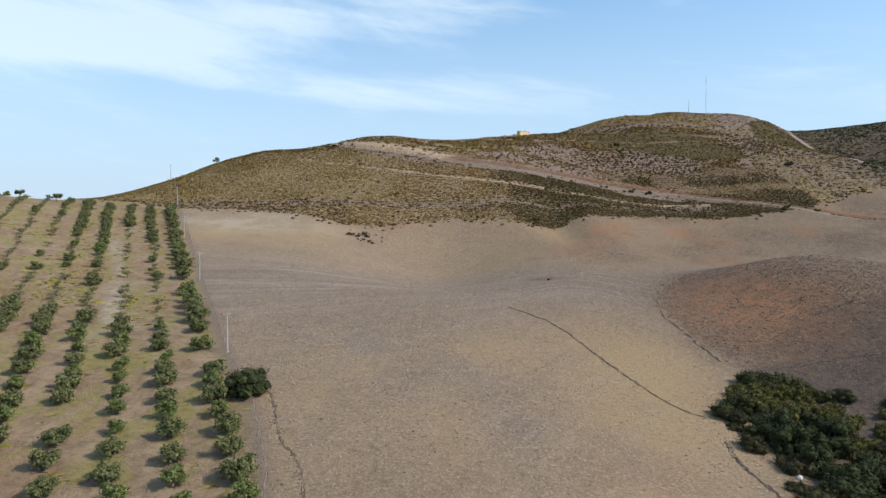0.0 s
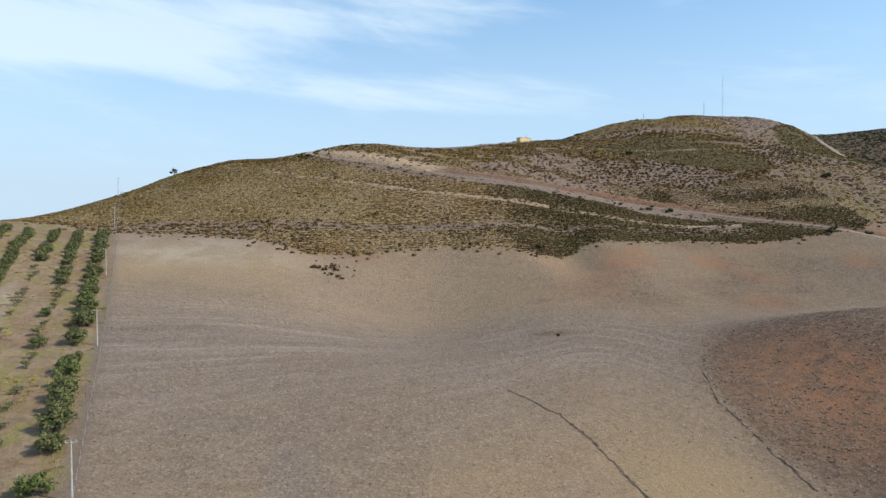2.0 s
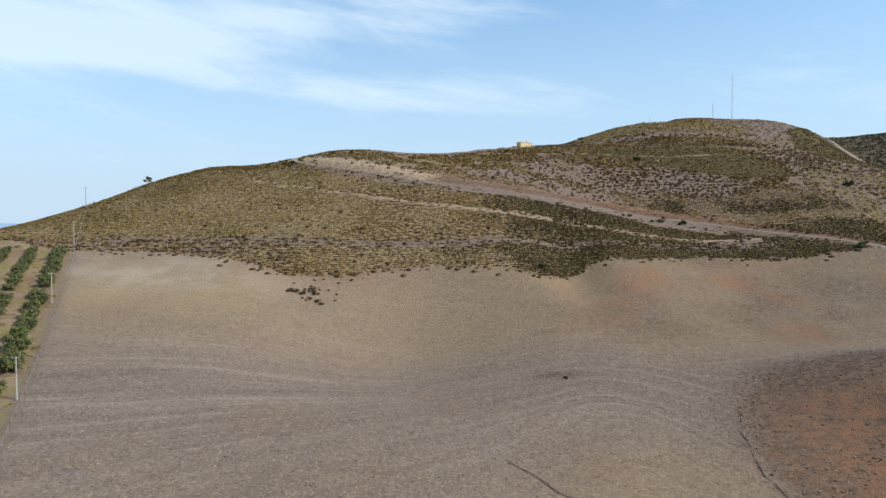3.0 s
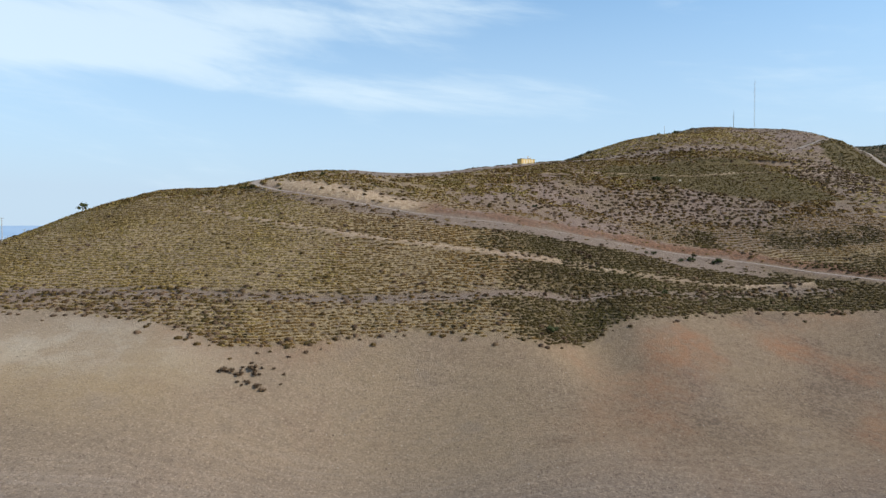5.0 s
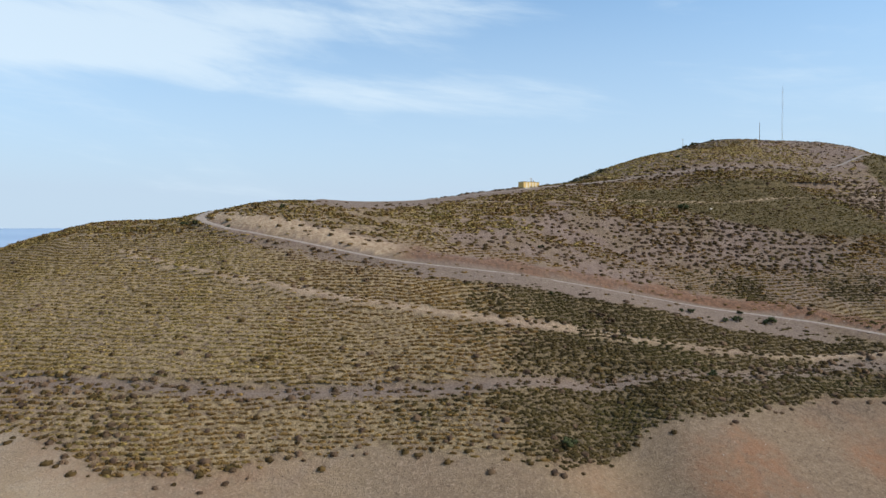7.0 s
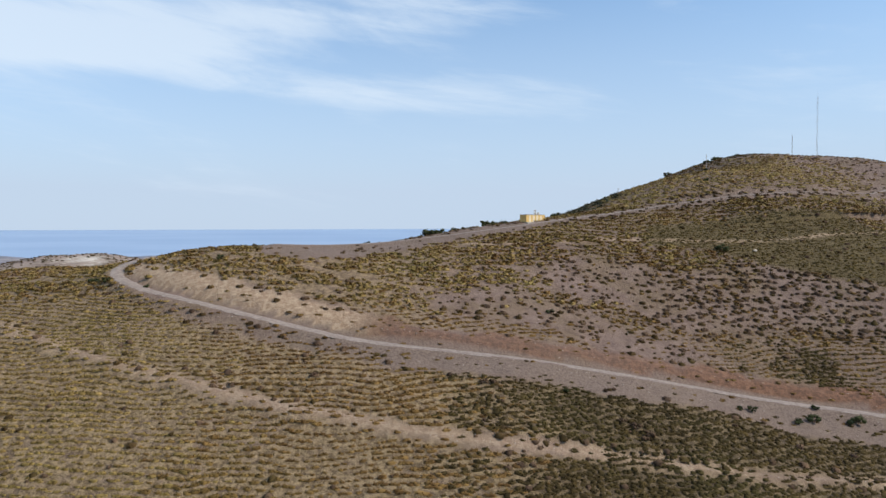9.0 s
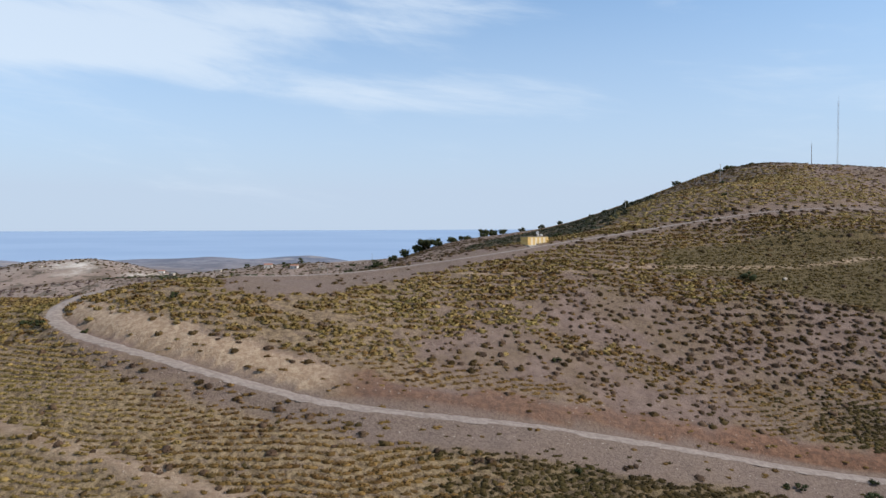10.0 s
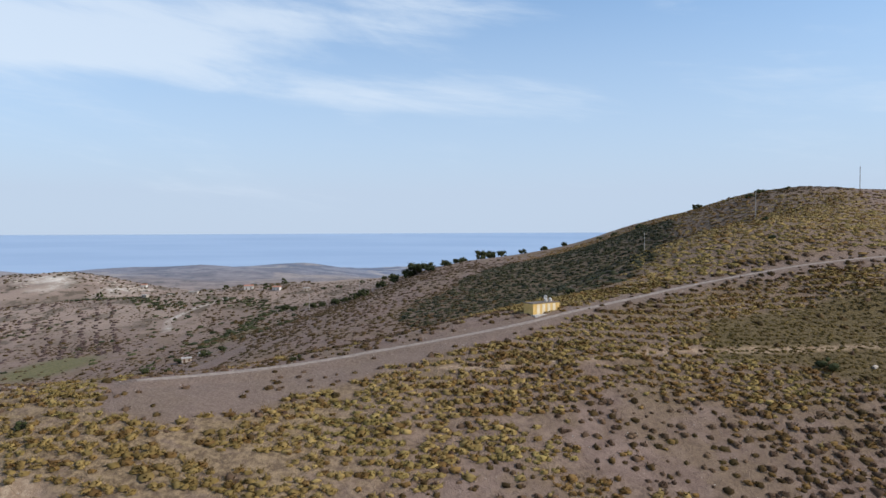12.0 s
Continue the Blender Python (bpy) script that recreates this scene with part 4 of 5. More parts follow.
    # close turf of the two meadows
    for x0, x1, y0, y1, corners, gap, label in (
        (85, 200, 400, 468, MEADOW, 1.05, "close olive-yellow grass of a hillside meadow"),
        (228, 296, 410, 530, EAST_MEADOW, 1.5, "smooth olive grass of the meadow below the hilltop"),
    ):
        x, y = scatter(rng, x0, x1, y0, y1, gap, lambda x, y: inside_soft(x, y, corners, 1.5) * off_ways(x, y) * (0.55 + 0.4 * smooth(-0.5, 0.2, rough_noise(x, y, 6, 87, 3))))
        y = in_rows(rng, x, y, 0.8, 1.6, (0.0, 0.6))
        v, f = spread(near_models, x, y, rng.uniform(0.6, 1.35, len(x)) * gap, rng, (0.45, 0.8), wide=(1.0, 1.5))
        tagged(finish("meadow_grass", v, f, MEADOWGRASS, smooth_faces=True), label, "grass", kind="stuff")

    def dry(x, y):
        b = bareness(x, y)
        stony = smooth(0.3, 0.7, b) * (1 - 0.93 * inside_soft(x, y, BARE_CREST, 3)) * smooth(360, 372, y) * (0.5 + 0.5 * smooth(-0.3, 0.3, rough_noise(x, y, 16, 86, 3)))
        edges = 0.5 * np.exp(-((LOW_BENCH.near(x, y, 12)[0] / 4) ** 2)) + 0.4 * np.exp(-((edge_of_scrub(x, y) / 5) ** 2)) + 0.5 * np.exp(-(((HIGH_BENCH.near(x, y - 2.0, 12)[0]) / 1.3) ** 2))
        edges = edges + 0.8 * (x < -45) * smooth(-1, 1, edge_of_scrub(x, y)) * smooth(-2, 1, np.interp(x, LOW_BENCH.dots[:, 0], LOW_BENCH.dots[:, 1]) - y)
        edges = edges + 0.35 * np.exp(-((HILL_ROAD.near(x, y + 5, 12)[0] / 3) ** 2)) * (x < 20)
        bank = 1 - 0.9 * np.exp(-((HILL_ROAD.near(x, y - 5, 14)[0] / 5.0) ** 2)) * (x < 130)
        return bank * smooth(-7, 1, edge_of_scrub(x, y)) * off_ways(x, y, 3.2, 2.6) * np.clip(0.06 + edges + (0.75 + 0.9 * smooth(70, 115, x)) * stony, 0, 1)

    x, y = scatter(rng, -170, 240, 272, 480, 2.0, dry)
    y = in_rows(rng, x, y, 1.5, 2.5, (0.0, 0.8))
    size = rng.uniform(0.5, 1.0, len(x)) ** 1.4 * (2.15 + 0.35 * smooth(70, 110, x))
    brown = rng.uniform(0, 1, len(x)) < 0.55
    for pick, name, mat, label in ((brown, "dry_shrubs", DEADWOOD, "grey-brown dry shrubs among the grass"), (~brown, "olive_shrubs", HEATH, "dark olive dwarf shrubs on the stony slope")):
        v, f = spread(round_models, x[pick], y[pick], size[pick], rng, (0.75, 1.05), wide=(0.9, 1.35))
        tagged(finish(name, v, f, mat, smooth_faces=True), label, "scrub", kind="stuff")
    # the farther slopes
    def slopes(x, y):
        return on_hill(x, y) * (0.9 - 0.7 * smooth(0.3, 0.8, bareness(x, y))) * ((y > 470) | (x > 200)) * (1 - inside_soft(x, y, EAST_MEADOW, 2))

    x, y = scatter(rng, -60, 470, 330, 740, 2.75, slopes)
    shade = np.where((x < 78) & (y > 445), np.maximum(scrub_shade(x, y), 0.3), scrub_shade(x, y))
    light = rng.uniform(0, 1, len(x)) < (0.6 * (1 - smooth(480, 560, y)) + 0.15) * smooth(75, 100, x)
    for pick, name, mat, label in (
        ((shade < 0.2) & light, "straw_tufts", STRAW, "straw-yellow tufts on the slope above the crest road"),
        ((shade < 0.2) & ~light, "hilltop_grass", TUSSOCK, "yellow-olive grass on the upper slopes"),
        ((shade >= 0.2) & (shade < 0.62), "hilltop_shrubs", HEATH, "dull green scrub on the upper slopes"),
        (shade >= 0.62, "hollow_scrub", THICKET, "dark green scrub behind the crest, its colour also standing for shade"),
    ):
        v, f = spread(far_models, x[pick], y[pick], rng.uniform(1.6, 3.3, pick.sum()) * (1.3 if mat == THICKET else 1.0), rng, (0.4, 0.65), wide=(0.95, 1.5))
        tagged(finish(name, v, f, mat, smooth_faces=True), label, "scrub", kind="stuff")


scrub_cover()


def hilltop_shrubs():
    rng = np.random.default_rng(12)
    models = [tuft_model(rng, 8) for _ in range(5)]
    keep = lambda x, y: (edge_of_scrub(x, y) > 3) * off_ways(x, y) * (0.12 + 0.6 * smooth(0.25, 0.6, bareness(x, y))) * ((y > 470) | (x > 185)) * (x > 60)
    x, y = scatter(rng, 60, 300, 395, 640, 3.1, keep)
    v, f = spread(models, x, y, rng.uniform(0.9, 2.2, len(x)), rng, (0.5, 0.85))
    tagged(finish("hilltop_dry_shrubs", v, f, DEADWOOD, smooth_faces=True), "grey-brown dry shrubs on the stony hilltop", "scrub", kind="stuff")


hilltop_shrubs()


def slope_above_road():
    rng = np.random.default_rng(13)
    models = [tuft_model(rng, 8) for _ in range(5)]
    keep = lambda x, y: off_ways(x, y, 3, 4) * (CREST_ROAD.near(x, y, 30)[0] > 5) * smooth(452, 468, y - 0.1 * (x - 60)) * (1 - smooth(545, 575, y)) * smooth(82, 96, x - 0.25 * (y - 470)) * (1 - smooth(212, 232, x)) * smooth(-0.55, 0.05, rough_noise(x, y, 9, 15, 3))
    x, y = scatter(rng, 70, 235, 450, 580, 1.9, keep)
    v, f = spread(models, x, y, rng.uniform(1.1, 2.2, len(x)), rng, (0.45, 0.75), wide=(0.9, 1.5))
    tagged(finish("slope_grass", v, f, STRAW, smooth_faces=True), "straw-yellow grass on the slope above the crest road", "scrub", kind="stuff")


slope_above_road()


def crown_mesh(rng, lumps, heart, tall, leaf, leaves):
    """A crown of ragged lumps with many small leaf sprays standing out of them."""
    v, f = np.zeros((0, 3)), np.zeros((0, 3), int)
    for cx, cy, cz, r in lumps:
        bm = bmesh.new()
        bmesh.ops.create_icosphere(bm, subdivisions=1, radius=r * heart)
        for p in bm.verts:
            p.co *= rng.uniform(0.75, 1.05)
            p.co.z *= tall
            p.co += Vector((cx, cy, cz))
        a, b = arrays(bm)
        f, v = np.vstack([f, b + len(v)]), np.vstack([v, a])
    n = leaves
    k = rng.integers(0, len(lumps), n)
    c = np.array(lumps)[k]
    d = rng.normal(size=(n, 3))
    d /= np.linalg.norm(d, axis=1)[:, None]
    d[:, 2] = np.abs(d[:, 2]) * np.where(rng.uniform(size=n) < 0.8, 1, -1)
    out = c[:, :3] + d * (c[:, 3] * rng.uniform(0.75, 1.3, n))[:, None] * [1, 1, tall]
    t1 = rng.normal(size=(n, 3))
    t1 /= np.linalg.norm(t1, axis=1)[:, None]
    t2 = np.cross(t1, d)
    s = (leaf * rng.uniform(0.6, 1.4, n))[:, None]
    tri = np.stack([out + t1 * s, out - 0.5 * t1 * s + t2 * s * 0.5, out - 0.5 * t1 * s - t2 * s * 0.5], 1).reshape(-1, 3)
    f = np.vstack([f, np.arange(3 * n).reshape(-1, 3) + len(v)])
    return np.vstack([v, tri]), f


def tree(name, label, category, rng, tall, wide, leaf_mat, lumps=13, leaves=420, leaf=0.2, stem=0.3, flat=0.8, group="", heart=0.85):
    """A tree or tall shrub at the origin: tapered trunk with limbs, and a crown with gaps."""
    ob = thing(name, label, category, group=group)
    spots = []
    for k in range(lumps):
        a, r = rng.uniform(0, 6.283), wide * 0.5 * math.sqrt(rng.uniform(0.02, 1)) * 0.72
        r_lump = wide * rng.uniform(0.13, 0.22)
        z = tall * stem + (tall * (1 - stem) - r_lump) * rng.uniform(0.12, 1.0) * (1 - 0.45 * (r / (wide * 0.5)) ** 2)
        spots.append((r * math.cos(a), r * math.sin(a), z, r_lump))
    bm = bmesh.new()
    r0 = 0.05 + 0.035 * tall
    rod(bm, (0, 0, -0.4), (0.1 * wide * rng.uniform(-1, 1), 0.05 * wide, tall * stem), r0 * 1.3, r0 * 0.8)
    for s in spots[:5]:
        rod(bm, (0.0, 0.03 * wide, tall * stem * 0.75), (s[0] * 0.8, s[1] * 0.8, s[2]), r0 * 0.6, r0 * 0.18, 5)
    part("trunk", bm, BARK, ob, smooth_faces=True)
    v, f = crown_mesh(rng, spots, heart, flat, leaf, leaves)
    finish("crown", v, f, leaf_mat, ob)
    return ob


def orchard():
    rng = np.random.default_rng(7)
    grown = [tree("olive_tree", "grey-green olive tree with a rounded crown in the orchard", "tree", rng, 3.3, 4.2, OLIVE, 22, 1250, 0.25, 0.16, 0.8, group="olive orchard", heart=0.68) for _ in range(3)]
    grown += [tree("olive_tree", "bright green young olive tree in the orchard", "tree", rng, 2.9, 3.6, FRESH, 18, 1000, 0.24, 0.16, 0.8, group="olive orchard", heart=0.68) for _ in range(2)]
    thin = [tree("olive_tree", "small sparse olive tree with bare branches showing", "tree", rng, 2.3, 3.4, OLIVE, 8, 230, 0.19, 0.32, 0.6, group="olive orchard", heart=0.5) for _ in range(2)]
    first = set()
    # the upper ends of the five eastern rows have grown together
    for row in range(0, 14):
        y = 64.0 + rng.uniform(0, 4)
        while y < 300:
            x = -28 - 9.0 * row - (y - 86) * 0.476 + rng.uniform(-0.7, 0.7)
            crest = 296 - 1.6 * row if row < 5 else 288 - 3.0 * (row - 4)
            bare = 148 + 2 * row < y < (215, 232, 250, 205, 222)[row] if row < 5 else y > 150 + 2 * row
            if y < crest and x > -0.72 * y - 8:
                if bare and row > 0:
                    pick = int(rng.integers(5, 7)) if rng.uniform() < 0.86 else int(rng.integers(0, 5))
                    gone, big = rng.uniform() < 0.12, rng.uniform(0.75, 1.2)
                elif y >= 225:
                    pick, gone, big = (int(rng.integers(0, 3)) if row < 5 or rng.uniform() < 0.4 else int(rng.integers(5, 7))), rng.uniform() < (0.03 if row < 5 else 0.15), rng.uniform(0.85, 1.1)
                else:
                    pick, gone, big = int(rng.integers(0, 5)), rng.uniform() < 0.08, rng.uniform(0.82, 1.2)
                if not gone:
                    big *= 1.18 if row == 0 else 1.0
                    m = pose(x, y, at(x, y), 0, 0, rng.uniform(0, 360)) @ Matrix.Scale(big, 4)
                    source = (grown + thin)[pick]
                    if pick in first:
                        copy_thing(source, m).matrix_basis = m
                    else:
                        source.matrix_basis = m
                        first.add(pick)
            y += rng.uniform(5.2, 6.8) if y < 225 else rng.uniform(4.2, 5.2)


orchard()


def orchard_weeds():
    rng = np.random.default_rng(17)
    models = [tuft_model(rng, 8, 1.3) for _ in range(5)]
    inside = lambda x, y: (left_of_fence(x, y) > 0) & (edge_of_scrub(x, y) < 0) & (x > -0.75 * y - 8)
    x, y = scatter(rng, -200, -15, 72, 298, 1.8, lambda x, y: inside(x, y) * (0.04 + 0.5 * smooth(135, 160, y) * smooth(0.0, 0.5, rough_noise(x, y, 12, 18, 3)) + 0.75 * smooth(-0.1, 0.3, rough_noise(x, y, 16, 20, 3)) * np.exp(-(((y - 188) / 34) ** 2))))
    fresh = rough_noise(x, y, 26, 19, 3) > 0.2 - 0.45 * np.exp(-(((y - 185) / 45) ** 2))
    for pick, name, mat, label in ((fresh, "green_weeds", WEED, "yellow-green weeds between the olive rows"), (~fresh, "straw", STRAW, "dry straw tufts between the olive rows")):
        v, f = spread(models, x[pick], y[pick], rng.uniform(0.8, 1.9, pick.sum()), rng, (0.25, 0.42), wide=(1.0, 2.2))
        tagged(finish(name, v, f, mat), label, "weeds", kind="stuff")


orchard_weeds()


def lone_plants():
    rng = np.random.default_rng(21)

    def plant(name, label, category, x, y, tall, wide, mat, **more):
        ob = tree(name, label, category, rng, tall, wide, mat, **more)
        ob.matrix_basis = pose(x, y, at(x, y), 0, 0, rng.uniform(0, 360))
        return ob

    plant("carob_tree", "dense dark evergreen tree beside the orchard fence", "tree", -35.5, 114, 5.6, 8.6, DARKLEAF, lumps=52, leaves=3000, leaf=0.26, stem=0.04)
    plant("hill_tree", "lone dark tree on the grassy skyline", "tree", -138, 386, 4.8, 5.6, DARKLEAF, lumps=9, leaves=300)
    for x, y, tall, wide in ((-172, 282, 4.2, 6.5), (-190, 284, 4.0, 6.0), (-160, 285, 3.2, 5), (-181, 290, 2.6, 2.4)):
        plant("ridge_tree", "flat-crowned dark tree on the orchard ridge", "tree", x, y, tall, wide, DARKLEAF, lumps=9, leaves=260, stem=0.4)
    for x, y, tall, wide in ((43, 293, 2.6, 4.6), (177, 326, 3.4, 7.0), (191, 323, 2.2, 4.0), (216, 396, 3.6, 8.0), (268, 402, 3.6, 6.0), (116.5, 424, 3.2, 7.0), (-37, 386.5, 1.8, 2.6), (51, 378, 1.6, 2.4),
                             (-2, 426, 1.7, 3.0), (105, 353, 2.0, 4.0), (88.2, 352, 1.2, 2.0), (91, 352.6, 1.5, 2.6), (100.7, 351.6, 1.3, 2.6), (107.7, 357, 1.1, 2.0), (48.5, 345.6, 0.9, 1.8), (115, 354, 2.4, 5.0), (84, 322, 1.8, 3.0), (69, 473, 2.4, 4.4), (-65, 381, 1.6, 3.0), (-70, 384, 1.4, 3.4), (-53, 377, 1.2, 2.0), (146, 509, 1.8, 3.4), (138, 488, 1.5, 3.0), (176, 640, 4, 7), (160, 690, 4, 8), (150, 712, 3.5, 7), (182, 592, 3, 6), (190, 598, 2.5, 7), (143, 725, 3, 6), (198, 588, 1.6, 4)):
        plant("bush", "rounded dark green bush on the dry slope", "bush", x, y, tall, wide, DARKLEAF, lumps=9, leaves=220, leaf=0.16, stem=0.05)
    spots = [(-41, 273, 1.5, 3.0), (-39, 273.4, 1.4, 2.6), (-37, 272.8, 1.6, 3.2), (-34, 275.5, 1.9, 3.4), (-33, 274, 1.5, 2.6), (-34, 270.5, 1.2, 2.2), (-31.5, 270, 1.2, 2.4), (-30, 269, 1.0, 2.0), (36.5, 219, 0.7, 1.3)]
    spots += [(-36 + rng.uniform(-6, 10), 272 + rng.uniform(-5, 6), rng.uniform(0.4, 0.8), rng.uniform(0.7, 1.4)) for _ in range(12)]
    for x, y, tall, wide in ((61, 338.5, 1.5, 3.0), (62.8, 336.6, 1.8, 3.6), (58.6, 339.5, 1.1, 2.2), (31.3, 344.4, 1.2, 2.6), (33.5, 344.8, 0.9, 2.0), (57.6, 348, 0.9, 1.8)):
        plant("dry_bush", "grey leafless shrub on the slope below the road", "bush", x, y, tall, wide, DEADWOOD, lumps=8, leaves=300, leaf=0.11, stem=0.03)
    for x, y, tall, wide in spots:
        plant("dry_bush", "grey-brown dead bush on the field", "bush", x, y, tall, wide, DEADWOOD, lumps=8, leaves=260, leaf=0.13, stem=0.03)


lone_plants()


def thicket():
    rng = np.random.default_rng(31)
    kinds = [
        tree("thicket_bush", label, "bush", rng, tall, wide, leaf_mat, 20, 1250, 0.23, 0.0, 0.95, group="thicket", heart=0.85)
        for label, tall, wide, leaf_mat in (
            ("dense dark green bush of the thicket in the hollow", 3.0, 5.0, THICKET),
            ("low dark bush of the thicket in the hollow", 2.0, 5.6, THICKET),
            ("tall dark green bush of the thicket in the hollow", 3.6, 4.6, DARKLEAF),
            ("green bush of the thicket in the hollow", 2.6, 4.8, GREENLEAF),
            ("yellow-green bush of the thicket in the hollow", 2.2, 4.4, YELLOWLEAF),
        )
    ]
    shape = np.array([(60, 131), (63, 137), (67, 141), (77, 139), (80, 132), (92, 126), (120, 118), (118, 70), (60, 74), (53, 92), (55, 101), (51, 108), (52, 118)])
    x, y = scatter(rng, 48, 112, 78, 146, 3.15, lambda x, y: within(x, y, shape) * (x < 0.72 * y + 8) * (0.95 - 0.35 * smooth(74, 82, x) * smooth(112, 120, y)) * (np.hypot(x - 56.9, y - 99.5) > 3.2))
    for k, (a, b) in enumerate(zip(x, y)):
        m = pose(a, b, at(a, b) - 0.2, 0, 0, rng.uniform(0, 360)) @ Matrix.Scale(rng.uniform(0.5, 1.0) ** 1.5 * (1.3 if a < 57 or b > 139 else 1.65 if a < 76 or b < 112 else 1.1), 4)
        bright = rough_noise(np.array([a]), np.array([b]), 12, 38, 2)[0] + rng.uniform(-0.25, 0.25)
        pick = 4 if bright > 0.2 else 3 if bright > -0.05 else int(rng.integers(0, 3))
        (kinds[k] if k < 5 else copy_thing(kinds[pick], m)).matrix_basis = m


thicket()


def sack():
    bm = bmesh.new()
    bmesh.ops.create_uvsphere(bm, u_segments=12, v_segments=8, radius=0.5)
    rng = np.random.default_rng(32)
    for p in bm.verts:
        p.co *= rng.uniform(0.88, 1.1)
        p.co = Vector((p.co.x * 1.1, p.co.y * 0.8, max(p.co.z * 0.9, -0.22)))
    ob = part("sack", bm, WHITE, smooth_faces=True)
    ob.matrix_basis = pose(56.9, 99.5, at(56.9, 99.5) + 0.2, 0, 0, 30)
    tagged(ob, "crumpled white sack lying at the edge of the thicket", "sack")


sack()


# ---- things that people put there ----
def utility_pole(x, y, tall, arm=1.4, label="pale concrete utility pole with a crossarm"):
    ob = thing("utility_pole", label, "utility pole", (x, y, at(x, y)), 26, "power line")
    bm = bmesh.new()
    rod(bm, (0, 0, -0.6), (0, 0, tall), 0.17, 0.10, 8)
    part("post", bm, CONCRETE, ob)
    if arm:
        bm = bmesh.new()
        block(bm, (arm, 0.09, 0.11), (0, 0.12, tall - 0.35), 0.01)
        bar = part("crossarm", bm, STEEL, ob)
        for k in (-0.46, 0, 0.46):
            bm = bmesh.new()
            rod(bm, (k * arm, 0.12, tall - 0.3), (k * arm, 0.12, tall - 0.04), 0.05, 0.035, 6)
            part("insulator", bm, WHITE, bar)
    return ob


for px, py, tall in ((-46, 134, 8.6), (-74.5, 193, 8.6), (-102, 249, 8.6), (-128, 305, 9.0), (-156, 363, 9.0), (-177, 408, 9.0)):
    utility_pole(px, py, tall)
for px, py, tall in ((120, 560, 13.0), (166, 555, 11.0), (-35, 806, 12.0), (-68, 765, 12.0)):
    utility_pole(px, py, tall, 1.2, "slender wooden utility pole behind the crest")


def fence():
    ob = thing("fence", "old wire fence with thin posts along the orchard", "fence")
    y = np.concatenate([np.arange(74, 298, 4.5), np.arange(299, 372, 4.5)])
    x = np.where(y < 298, np.interp(y, ORCHARD_EDGE[:, 0], ORCHARD_EDGE[:, 1]) + 0.6, -124 - (y - 298) * 0.47)
    z = height(x, y)
    bm = bmesh.new()
    rod(bm, (0, 0, -0.3), (0, 0, 1.35), 0.05, 0.045, 6)
    post = part("fence_post", bm, BARK, ob)
    post.location = (x[0], y[0], z[0])
    for a, b, c in zip(x[1:], y[1:], z[1:]):
        p = post.copy()
        scene.collection.objects.link(p)
        p.location = (a, b, c)
    for up in (0.45, 0.85, 1.25):
        bm = bmesh.new()
        for k in range(len(x) - 1):
            rod(bm, (x[k], y[k], z[k] + up), (x[k + 1], y[k + 1], z[k + 1] + up), 0.012, 0.012, 3, False)
        part("wire", bm, STEEL, ob)


fence()


